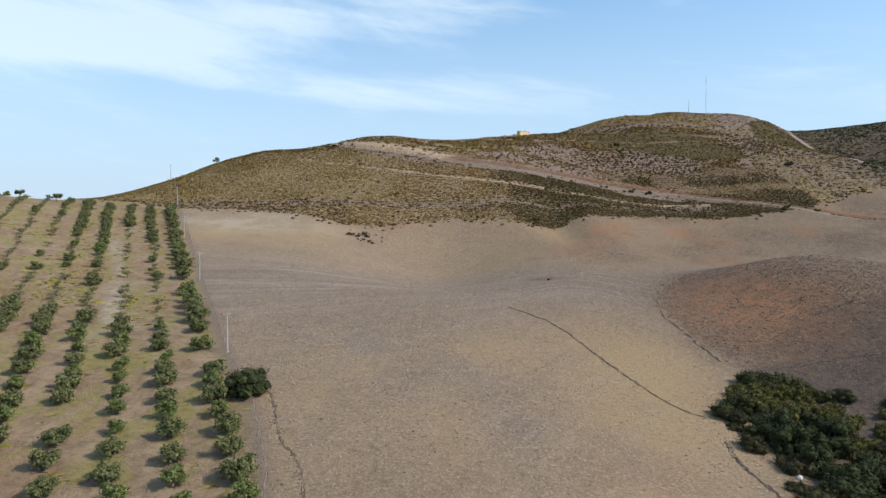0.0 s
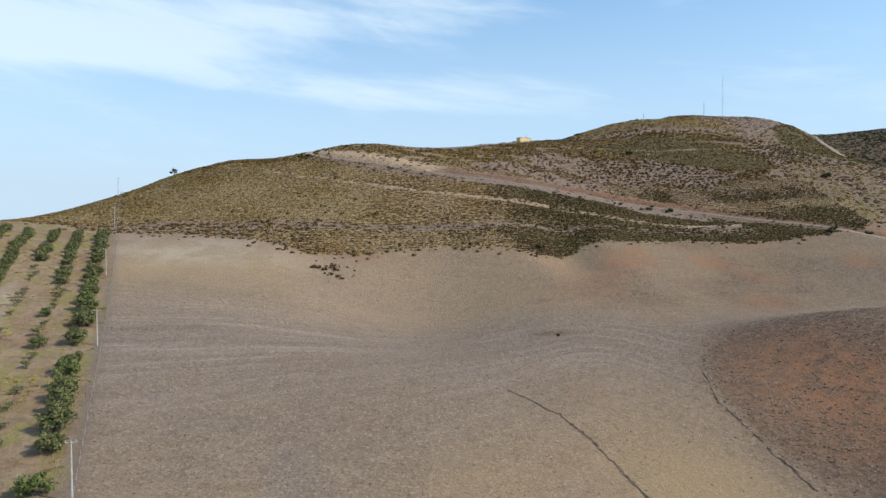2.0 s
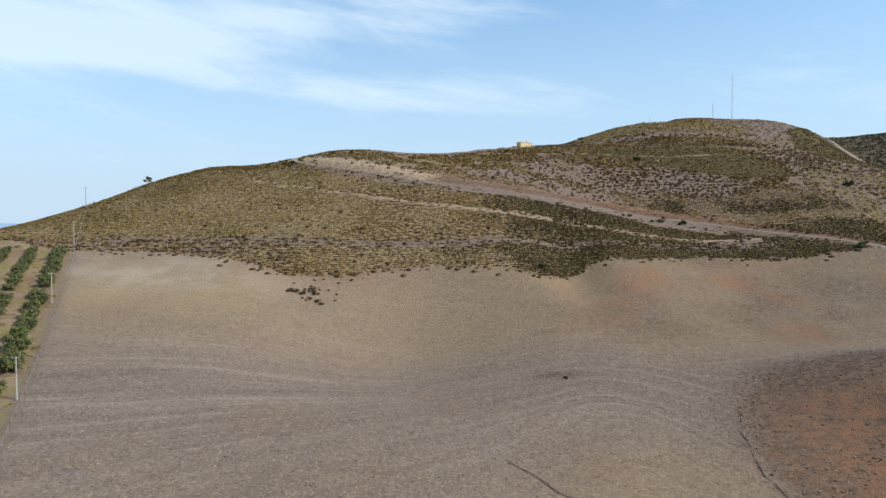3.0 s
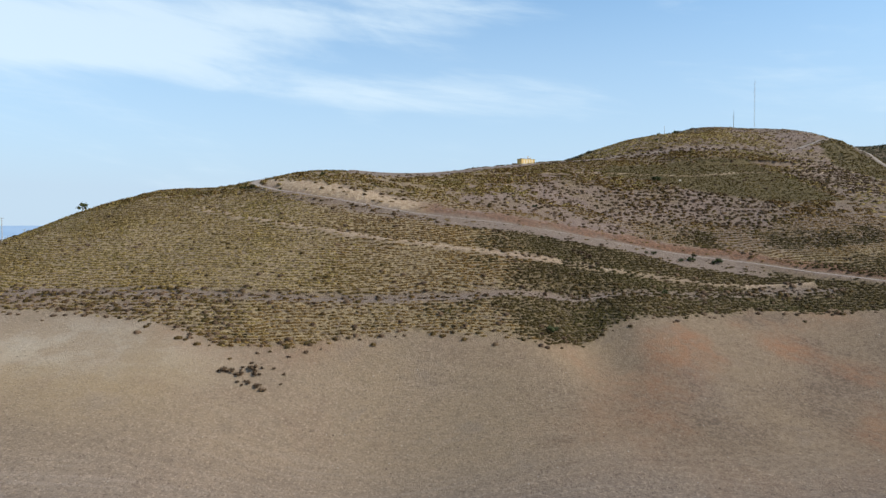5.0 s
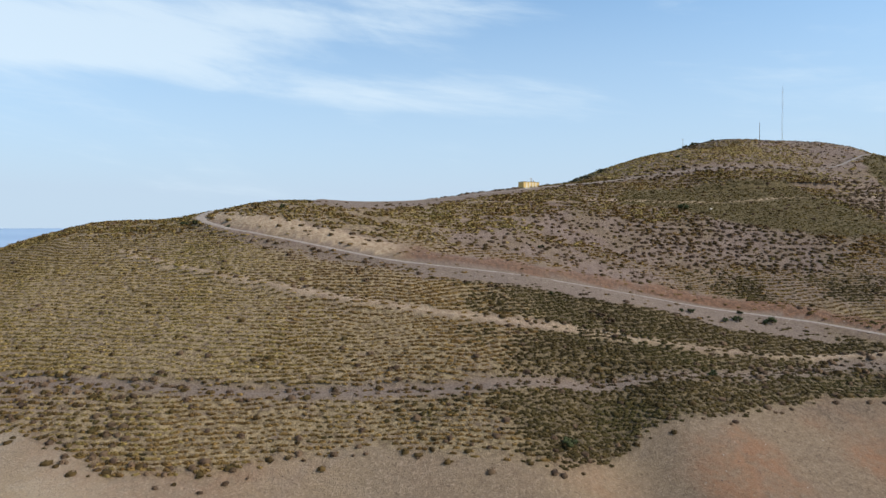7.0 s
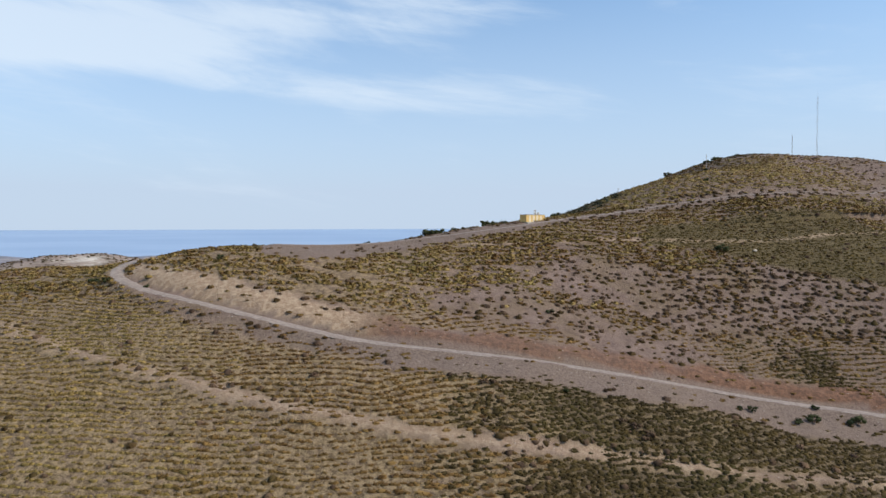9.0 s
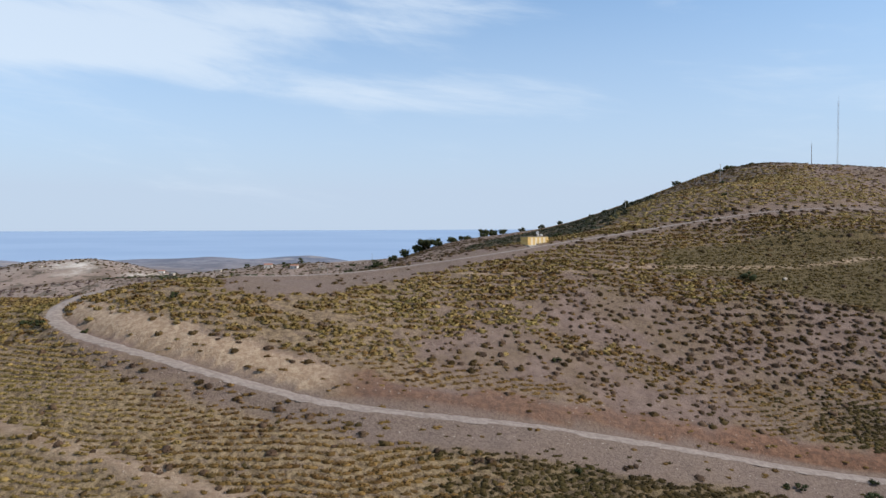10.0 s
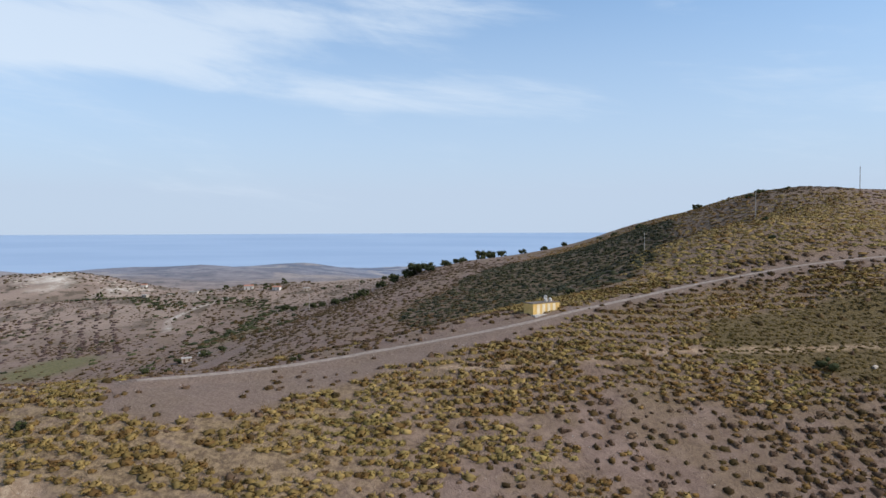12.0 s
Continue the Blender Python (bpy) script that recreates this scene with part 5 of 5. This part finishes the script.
def hut():
    """Flat-roofed yellow blockhouse on the crest, with tanks and a dish on its roof."""
    x, y = 56.4, 446.3
    ob = thing("hut", "yellow and white striped flat-roofed hut on the crest", "building", (x, y, at(x, y) - 0.75), 32)
    long, deep, tall = 8.8, 3.6, 3.0
    m = Nodes("hut_paint", 0.85)
    m.colour(m.mix(m.ramp(m.noise(1.2, 5, 0.7), 0.35, 0.7), (0.60, 0.38, 0.12), (0.70, 0.48, 0.19)))
    m2 = Nodes("faded_hut_paint", 0.85)
    m2.colour(m2.mix(m2.ramp(m2.noise(1.2, 5, 0.7), 0.35, 0.7), (0.66, 0.55, 0.36), (0.76, 0.66, 0.48)))
    bm = bmesh.new()
    block(bm, (long, deep, tall), (0, 0, tall / 2), 0.03)
    part("wall", bm, m.mat, ob)
    bm = bmesh.new()
    block(bm, (long + 0.16, deep + 0.16, 0.16), (0, 0, tall + 0.08), 0.03)
    part("roof", bm, BARK, ob, "weathered brown flat roof")
    for k in range(4):
        bm = bmesh.new()
        block(bm, (0.95, 0.06, tall - 0.25), (-long / 2 + 1.7 + k * 1.75, -deep / 2 - 0.02, tall / 2 - 0.05), 0.01)
        part("pilaster", bm, m2.mat, ob, "paler yellow pilaster")
    bm = bmesh.new()
    block(bm, (long + 1.4, 1.6, 0.7), (0.2, -deep / 2 - 0.6, 0.05), 0.05)
    part("plinth", bm, CONCRETE, ob)
    for k, (a, b, r) in enumerate(((1.6, 0.2, 0.42), (2.6, -0.3, 0.45), (3.4, 0.6, 0.36))):
        tank = thing("water_tank", "white plastic water tank on the hut roof", "tank", group="roof tanks")
        tank.matrix_basis = ob.matrix_basis @ pose(a, b, tall + 0.18)
        bm = bmesh.new()
        rod(bm, (0, 0, 0), (0, 0, 0.62), r, r, 14)
        rod(bm, (0, 0, 0.62), (0, 0, 0.8), r, r * 0.45, 14)
        part("shell", bm, WHITE, tank, smooth_faces=False)
        bm = bmesh.new()
        rod(bm, (0, 0, 0.8), (0, 0, 0.88), r * 0.4, r * 0.4, 10)
        part("lid", bm, STEEL, tank)
    dish = thing("satellite_dish", "grey satellite dish on a short post on the hut roof", "dish")
    dish.matrix_basis = ob.matrix_basis @ pose(0.7, -0.6, tall + 0.16)
    bm = bmesh.new()
    rod(bm, (0, 0, 0), (0, 0, 1.1), 0.04, 0.04, 6)
    part("post", bm, STEEL, dish)
    bm = bmesh.new()
    rings = [[bm.verts.new((r * math.cos(a), -0.1 - 0.22 * (1 - (r / 0.6) ** 2) * -1, 1.2 + r * math.sin(a))) for a in np.arange(14) * math.tau / 14] for r in (0.12, 0.38, 0.6)]
    bm.faces.new(rings[0])
    for inner, outer in zip(rings, rings[1:]):
        for k in range(14):
            bm.faces.new((inner[k], inner[k - 1], outer[k - 1], outer[k]))
    bowl = part("bowl", bm, STEEL, dish, smooth_faces=True)
    solid = bowl.modifiers.new("thickness", "SOLIDIFY")
    solid.thickness = 0.03
    bm = bmesh.new()
    rod(bm, (0, 0.1, 0.75), (0, -0.65, 1.15), 0.02, 0.02, 5)
    part("feed_arm", bm, STEEL, dish)
    wall = thing("stone_wall", "low dark dry-stone wall beside the hut", "wall", (50.6, 442.4, at(50.6, 442.4)), 24)
    rng = np.random.default_rng(33)
    for row in range(3):
        for k in range(7):
            bm = bmesh.new()
            size = (0.62 * rng.uniform(0.85, 1.05), 0.5 * rng.uniform(0.85, 1.1), 0.26)
            block(bm, size, (-1.9 + 0.64 * k + 0.3 * (row % 2), rng.uniform(-0.04, 0.04), 0.02 + 0.25 * row), 0.05)
            part("stone", bm, SCREE, wall)


hut()


def radio_mast(x, y, tall, half):
    ob = thing("radio_mast", "tall thin lattice radio mast on the hilltop", "mast", (x, y, at(x, y)))
    legs = [(half * math.cos(a), half * math.sin(a)) for a in (0.5, 2.594, 4.689)]
    for a, b in legs:
        bm = bmesh.new()
        rod(bm, (a, b, -0.5), (a, b, tall), 0.05, 0.05, 5)
        part("leg", bm, STEEL, ob)
    step = 1.5
    for k in range(int(tall / step)):
        bm = bmesh.new()
        for (a, b), (c, d) in zip(legs, legs[1:] + legs[:1]):
            rod(bm, (a, b, k * step), (c, d, (k + 1) * step), 0.022, 0.022, 3)
            rod(bm, (a, b, k * step), (c, d, k * step), 0.022, 0.022, 3)
        part("bracing", bm, STEEL, ob)
    bm = bmesh.new()
    rod(bm, (0, 0, tall - 1), (0, 0, tall + 3), 0.03, 0.02, 5)
    part("aerial", bm, STEEL, ob)


radio_mast(238, 575.5, 34.0, 0.35)
mast = thing("aerial_post", "dark slender antenna post on the hilltop", "mast", (219.5, 568, at(219.5, 568)))
bm = bmesh.new()
rod(bm, (0, 0, -0.5), (0, 0, 11.0), 0.16, 0.11, 8)
part("post", bm, RUST, mast)
bm = bmesh.new()
rod(bm, (0, 0, 11.0), (0, 0, 12.6), 0.03, 0.02, 5)
part("aerial", bm, STEEL, mast)


# ---- small forms of the fields ----
def gully(bends, wide, deep, seed, soil=TILTH):
    rng = np.random.default_rng(seed)
    line = Line(bends, 0.0, 0.8)
    wave = np.cumsum(rng.normal(0, 0.13, line.dots.shape), axis=0)
    p = line.dots + wave - np.linspace(0, 1, len(wave))[:, None] * wave[-1] + rng.normal(0, 0.1, line.dots.shape)
    way = np.gradient(line.dots, axis=0)
    way /= np.linalg.norm(way, axis=1)[:, None]
    side = np.stack([-way[:, 1], way[:, 0]], -1)
    ob = thing("gully", "eroded dark gully with crumbling banks across the field", "gully", kind="structure")
    w = wide * (0.35 + 1.2 * rng.uniform(0, 1, len(p)))
    rows = []
    for k, up in ((-2.3, -0.06), (-1.0, 1.0), (-0.45, 0.12), (0.45, 0.1), (1.0, 0.8), (2.3, -0.06)):
        q = p + side * (k * w)[:, None]
        rise = up * deep * (0.1 + 1.6 * rng.uniform(0, 1, len(p))) if abs(k) < 2 else np.full(len(p), up)
        rows.append(np.stack([q[:, 0], q[:, 1], height(q[:, 0], q[:, 1]) + rise], -1))
    v = np.stack(rows, 1)
    for cols, name, mat in (((0, 1, 2), "bank", soil), ((2, 3), "bed", DAMP_SHADE), ((3, 4, 5), "bank", soil)):
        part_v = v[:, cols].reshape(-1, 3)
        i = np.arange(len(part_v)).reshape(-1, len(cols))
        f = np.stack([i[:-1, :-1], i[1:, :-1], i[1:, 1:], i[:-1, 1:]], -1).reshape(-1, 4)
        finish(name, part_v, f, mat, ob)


GULLIES = (
    ([(18.5, 178), (28, 166), (33, 153), (36, 143), (41.5, 129), (46, 121.5), (50, 119)], 0.17, 0.14, 1),
    ([(50, 110), (49, 106), (49, 100), (50.5, 94), (52, 85)], 0.24, 0.2, 2),
    ([(72.5, 208), (66.5, 194), (64, 180), (64.5, 170), (65.7, 160), (66.3, 150)], 0.18, 0.16, 3),
    ([(-33, 117), (-31, 113), (-26, 101), (-20, 87), (-17, 77)], 0.16, 0.1, 5),
)
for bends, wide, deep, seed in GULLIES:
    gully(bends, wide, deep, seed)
# banks coloured dark to read as one shaded crack
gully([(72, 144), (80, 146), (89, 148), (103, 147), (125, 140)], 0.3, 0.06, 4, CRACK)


gully([(193, 314), (202, 306), (214, 301), (236, 296), (262, 291)], 0.5, 0.5, 6, SCREE)


def stone_model(rng):
    bm = bmesh.new()
    bmesh.ops.create_icosphere(bm, subdivisions=1, radius=0.5)
    for p in bm.verts:
        p.co *= rng.uniform(0.6, 1.2)
        p.co.z *= 0.7
    return arrays(bm)


def clod_model(rng):
    bm = bmesh.new()
    bmesh.ops.create_cone(bm, cap_ends=True, segments=4, radius1=0.5, radius2=0.28, depth=0.5)
    for p in bm.verts:
        p.co *= rng.uniform(0.6, 1.25)
        p.co.z += 0.12
    return arrays(bm)


def field_crumbs():
    rng = np.random.default_rng(50)
    models = [clod_model(rng) for _ in range(6)]
    field = lambda x, y: (edge_of_scrub(x, y) < 1) & (left_of_fence(x, y) < -1) & (x < 0.75 * y + 15)
    x, y = scatter(rng, -125, 215, 84, 335, 1.9, lambda x, y: field(x, y) * (0.16 + 0.5 * smooth(-0.2, 0.6, rough_noise(x, y, 24, 58, 4))) * (1 - 0.8 * np.exp(-(((x + 78) / 42) ** 2 + ((y - 268) / 27) ** 2))))
    tone = rng.uniform(0, 1, len(x))
    for pick, name, mat, label in ((tone < 0.2, "field_crumbs", SCREE, "dark crumbs of earth on the ploughed field"), ((tone >= 0.2) & (tone < 0.78), "field_lumps", CLOD, "tan lumps of earth on the ploughed field"), (tone >= 0.78, "field_stones", STONE, "small pale stones on the ploughed field")):
        v, f = spread(models, x[pick], y[pick], rng.uniform(0.14, 0.46, pick.sum()) * np.where(mat == STONE, 0.7, 1.0), rng, sink=0.0)
        tagged(finish(name, v, f, mat), label, "clods", kind="stuff")


field_crumbs()


def loose_stones():
    rng = np.random.default_rng(51)
    models = [stone_model(rng) for _ in range(5)]
    field = lambda x, y: (edge_of_scrub(x, y) < 0) & (left_of_fence(x, y) < -1)
    x, y = scatter(rng, -70, 120, 82, 200, 1.3, lambda x, y: field(x, y) * 0.85 * (1 - smooth(150, 200, y)) * smooth(-0.2, 0.5, rough_noise(x, y, 20, 55, 3)))
    v, f = spread(models, x, y, rng.uniform(0.3, 0.72, len(x)) ** 1.8, rng, sink=-0.05)
    tagged(finish("clods", v, f, CLOD), "loose earth clods on the ploughed field", "clods", kind="stuff")
    x, y = scatter(rng, -120, 190, 180, 300, 3.4, lambda x, y: field(x, y) * 0.35 * smooth(-0.2, 0.6, rough_noise(x, y, 30, 56, 3)))
    v, f = spread(models, x, y, rng.uniform(0.15, 0.5, len(x)), rng, sink=-0.05)
    tagged(finish("clods", v, f, CLOD), "scattered darker clods on the upper field", "clods", kind="stuff")

    ways = [Line(bends, 0.0, 3.0) for bends, *_ in GULLIES]
    x, y = scatter(rng, -35, 75, 78, 210, 0.75, lambda x, y: 0.5 * sum(np.exp(-((w.near(x, y, 4)[0] / 0.8) ** 2)) for w in ways) * (rough_noise(x, y, 7, 54, 2) > -0.25))
    v, f = spread(models, x, y, rng.uniform(0.14, 0.5, len(x)), rng, sink=0.0)
    tagged(finish("clods", v, f, SCREE), "dark clods broken from the banks of the gullies", "clods", kind="stuff")

    knoll = lambda x, y: within(x, y, KNOLL) * (x < 0.75 * y + 20) * (0.35 + 0.5 * smooth(-0.3, 0.4, rough_noise(x, y, 15, 57, 3)))
    x, y = scatter(rng, 60, 190, 95, 225, 1.25, knoll)
    v, f = spread(models, x, y, rng.uniform(0.4, 0.85, len(x)) ** 1.6, rng, sink=0.05)
    tagged(finish("clods", v, f, SCREE), "dark brown clods on the rough-tilled knoll", "clods", kind="stuff")

    def verge(x, y):
        d, z = HILL_ROAD.near(x, y, 14)
        c, _ = CREST_ROAD.near(x, y, 9)
        return (d > 2.3) * np.exp(-((d / 6) ** 2)) * 0.6 + (c > 1.5) * np.exp(-((c / 4) ** 2)) * 0.3 + 0.12 * smooth(0.4, 0.9, bareness(x, y)) * (edge_of_scrub(x, y) > 0) + 0.5 * np.exp(-((HIGH_BENCH.near(x, y, 8)[0] / 2) ** 2))

    x, y = scatter(rng, -90, 200, 320, 480, 1.7, verge)
    v, f = spread(models, x, y, rng.uniform(0.08, 0.34, len(x)), rng, sink=-0.05)
    tagged(finish("stones", v, f, STONE), "pale loose stones beside the gravel road", "stones", kind="stuff")
    boulder = finish("boulder", *stone_model(rng), STONE)
    boulder.matrix_basis = pose(128, 425.7, at(128, 425.7) + 0.3) @ Matrix.Scale(1.7, 4)
    tagged(boulder, "single white boulder in the scrub", "boulder")


loose_stones()


def quarry_rubble():
    rng = np.random.default_rng(53)
    models = [stone_model(rng) for _ in range(4)]
    x, y = scatter(rng, -590, -400, 1170, 1260, 6.0, lambda x, y: 0.8 * smooth(0.1, 0.4, rough_noise(x, y, 30, 74, 3)))
    v, f = spread(models, x, y, rng.uniform(2.5, 7.0, len(x)), rng, (0.3, 0.6), sink=0.1, wide=(1.0, 2.0))
    tagged(finish("quarry_rubble", v, f, STONE), "pale quarry rubble on the far hill", "rubble", kind="stuff")


quarry_rubble()


# ---- the valley and the country beyond ----
def house(x, y, long, deep, tall, turn, label, flat=False):
    ob = thing("house", label, "house", (x, y, at(x, y) - 0.2), turn, "farmhouses")
    bm = bmesh.new()
    block(bm, (long, deep, tall), (0, 0, tall / 2), 0.03)
    part("wall", bm, STONE if tall < 3 else WHITE, ob)
    bm = bmesh.new()
    if flat:
        block(bm, (long + 0.4, deep + 0.4, 0.25), (0, 0, tall + 0.12), 0.03)
        part("roof", bm, CONCRETE, ob)
    else:
        ridge = tall + deep * 0.25
        a = [bm.verts.new((sx * (long / 2 + 0.3), sy * (deep / 2 + 0.4), tall)) for sx in (-1, 1) for sy in (-1, 1)]
        b = [bm.verts.new((sx * (long / 2 + 0.3), 0, ridge)) for sx in (-1, 1)]
        for q in ((a[0], a[2], b[1], b[0]), (a[1], b[0], b[1], a[3]), (a[0], b[0], a[1]), (a[2], a[3], b[1]), (a[0], a[1], a[3], a[2])):
            bm.faces.new(q)
        part("roof", bm, TILE, ob)
    for k in range(max(2, int(long / 3))):
        bm = bmesh.new()
        wx = -long / 2 + long * (k + 0.5) / max(2, int(long / 3))
        block(bm, (0.9, 0.1, 1.3 if k else 2.0), (wx, -deep / 2 - 0.03, 1.55 if k else 1.0), 0.02)
        part("window" if k else "door", bm, RUST, ob)


for q in ((-147, 876, 8, 5, 3.4, 10, "white farmhouse with a tiled roof on the ridge", False), (-119, 869, 7, 4.5, 3.0, -12, "white farmhouse beside dark trees on the ridge", False), (-90, 862, 6, 4, 2.6, 15, "low pale outbuilding on the ridge", True),
          (-97, 603, 4.6, 3.2, 2.2, 25, "small ruined whitewashed hut in the valley", True), (-92, 611, 3.4, 2.8, 1.8, -10, "roofless stone shed beside the ruined hut", True), (-418, 1250, 8, 6, 4, 5, "pale farmhouse far across the valley", False), (-248, 886, 5, 4, 2.8, -15, "small white house at the valley edge", True),
          (-221, 877, 4, 3.4, 2.4, 20, "small white shed at the valley edge", True), (-199, 878, 8, 4, 2.6, 0, "long white farm building on the ridge", True)):
    house(*q)


def valley_plants():
    rng = np.random.default_rng(61)
    small = [tuft_model(rng, 3) for _ in range(5)]

    def open_ground(x, y):
        spots = ((-186, 668, 14, 16), (-136, 685, 16, 30), (-150, 730, 14, 20), (-60, 560, 40, 60), (-200, 660, 18, 24))
        return np.clip(sum(np.exp(-(((x - a) / c) ** 2 + ((y - b) / d) ** 2)) for a, b, c, d in spots), 0, 1)

    def slope(x, y):
        n = rough_noise(x, y, 60, 63, 4)
        return (edge_of_scrub(x, y) > 60) * (y > 445) * (x < 60) * off_ways(x, y) * (0.2 + 0.6 * smooth(-0.3, 0.4, n)) * (1 - 0.85 * open_ground(x, y))

    x, y = scatter(rng, -420, 60, 440, 900, 3.6, slope)
    brown = rng.uniform(0, 1, len(x)) < 0.5
    for pick, name, mat, label in ((brown, "valley_scrub", DEADWOOD, "brown scattered scrub on the valley side"), (~brown, "valley_heath", HEATH, "dull green scrub on the valley side")):
        v, f = spread(small, x[pick], y[pick], rng.uniform(1.2, 3.0, pick.sum()), rng, (0.5, 0.8))
        tagged(finish(name, v, f, mat, smooth_faces=True), label, "scrub", kind="stuff")
    HEDGE = Line([(-116, 690), (-108, 730), (-112, 775), (-104, 800), (-150, 842), (-205, 842), (-262, 884), (-320, 900)])
    x, y = scatter(rng, -900, 0, 560, 1500, 7.5, lambda x, y: (x < -60) * (0.7 - 0.6 * (rough_noise(x, y, 120, 65, 2) > -0.1) * (y < 900) * (y > 640) * (x < -150)) * np.clip(smooth(-0.35, 0.3, rough_noise(x, y, 110, 64, 3)) + 1.2 * np.exp(-((HEDGE.near(x, y, 40)[0] / 9) ** 2)), 0, 1.3) * (1 - 0.9 * open_ground(x, y)))
    v, f = spread(small, x, y, rng.uniform(2.6, 5.5, len(x)), rng, (0.5, 0.8))
    tagged(finish("valley_bushes", v, f, HEATH), "dark olive bushes across the valley", "bushes", kind="stuff")
    x, y = scatter(rng, -330, -60, 600, 920, 4.2, lambda x, y: 0.9 * np.exp(-((HEDGE.near(x, y, 30)[0] / 8) ** 2)) + 0.10 * smooth(0.0, 0.4, rough_noise(x, y, 40, 66, 3)))
    v, f = spread(small, x, y, rng.uniform(2.8, 6.4, len(x)), rng, (0.55, 0.85))
    tagged(finish("valley_hedges", v, f, DARKLEAF), "dark green hedges and thickets in the valley", "hedge", kind="stuff")
    # almond rows on the far slope
    gx, gy = np.meshgrid(np.arange(-330, -170, 12.5), np.arange(690, 880, 7.5))
    x, y = (gx - 0.55 * (gy - 700)).ravel() + rng.uniform(-2.0, 2.0, gx.size), gy.ravel() + rng.uniform(-1.8, 1.8, gx.size)
    ok = (rough_noise(x, y, 45, 65, 3) > -0.12) & (x > -420) & (x < -178)
    v, f = spread(small, x[ok], y[ok], rng.uniform(4.2, 6.0, ok.sum()), rng, (0.6, 0.8))
    tagged(finish("almond_rows", v, f, ALMOND), "rows of bare brown almond trees across the valley", "trees", kind="stuff")

    def plant(name, label, category, x, y, tall, wide, mat, **more):
        ob = tree(name, label, category, rng, tall, wide, mat, **more)
        ob.matrix_basis = pose(x, y, at(x, y), 0, 0, rng.uniform(0, 360))

    for x, y, tall, wide in ((15, 748, 9, 15), (8, 752, 7, 10), (24, 745, 6.5, 10), (-3, 758, 6, 9), (-12, 752, 5, 8), (64, 782, 7, 10), (72, 786, 6, 9), (80, 782, 5, 8), (50, 790, 4, 7), (-22, 722, 5.5, 9), (-30, 735, 5, 8), (-38, 745, 4, 7), (-46, 752, 4.5, 8), (-58, 764, 3.6, 6), (-66, 770, 4.2, 7), (-84, 782, 3.4, 6), (-92, 790, 4, 7), (36, 762, 4.5, 8), (44, 770, 3.5, 6), (96, 778, 3.6, 6), (112, 772, 3, 6), (126, 766, 2.8, 5)):
        plant("pine_tree", "dark rounded pine on the far crest", "tree", x, y, tall * 1.25, wide * 1.15, DARKLEAF, lumps=18, leaves=420, leaf=0.5, stem=0.06, group="crest pines")
    for x, y, tall, wide in ((-130, 874, 7, 9), (-117, 886, 9, 8), (-170, 880, 6, 9), (-435, 1155, 9, 14), (-86, 598, 4.5, 7), (-80, 604, 4, 7), (-93, 572, 3.2, 5), (-113, 597, 3.5, 8), (-118, 601, 2.6, 6), (-103, 606, 3, 6), (-60, 858, 4, 7), (-40, 866, 4, 7), (-21, 876, 4.5, 8), (-75, 862, 3.5, 6)):
        plant("valley_tree", "dark broad tree in the valley", "tree", x, y, tall, wide, DARKLEAF, lumps=9, leaves=200, leaf=0.35, stem=0.15)


valley_plants()
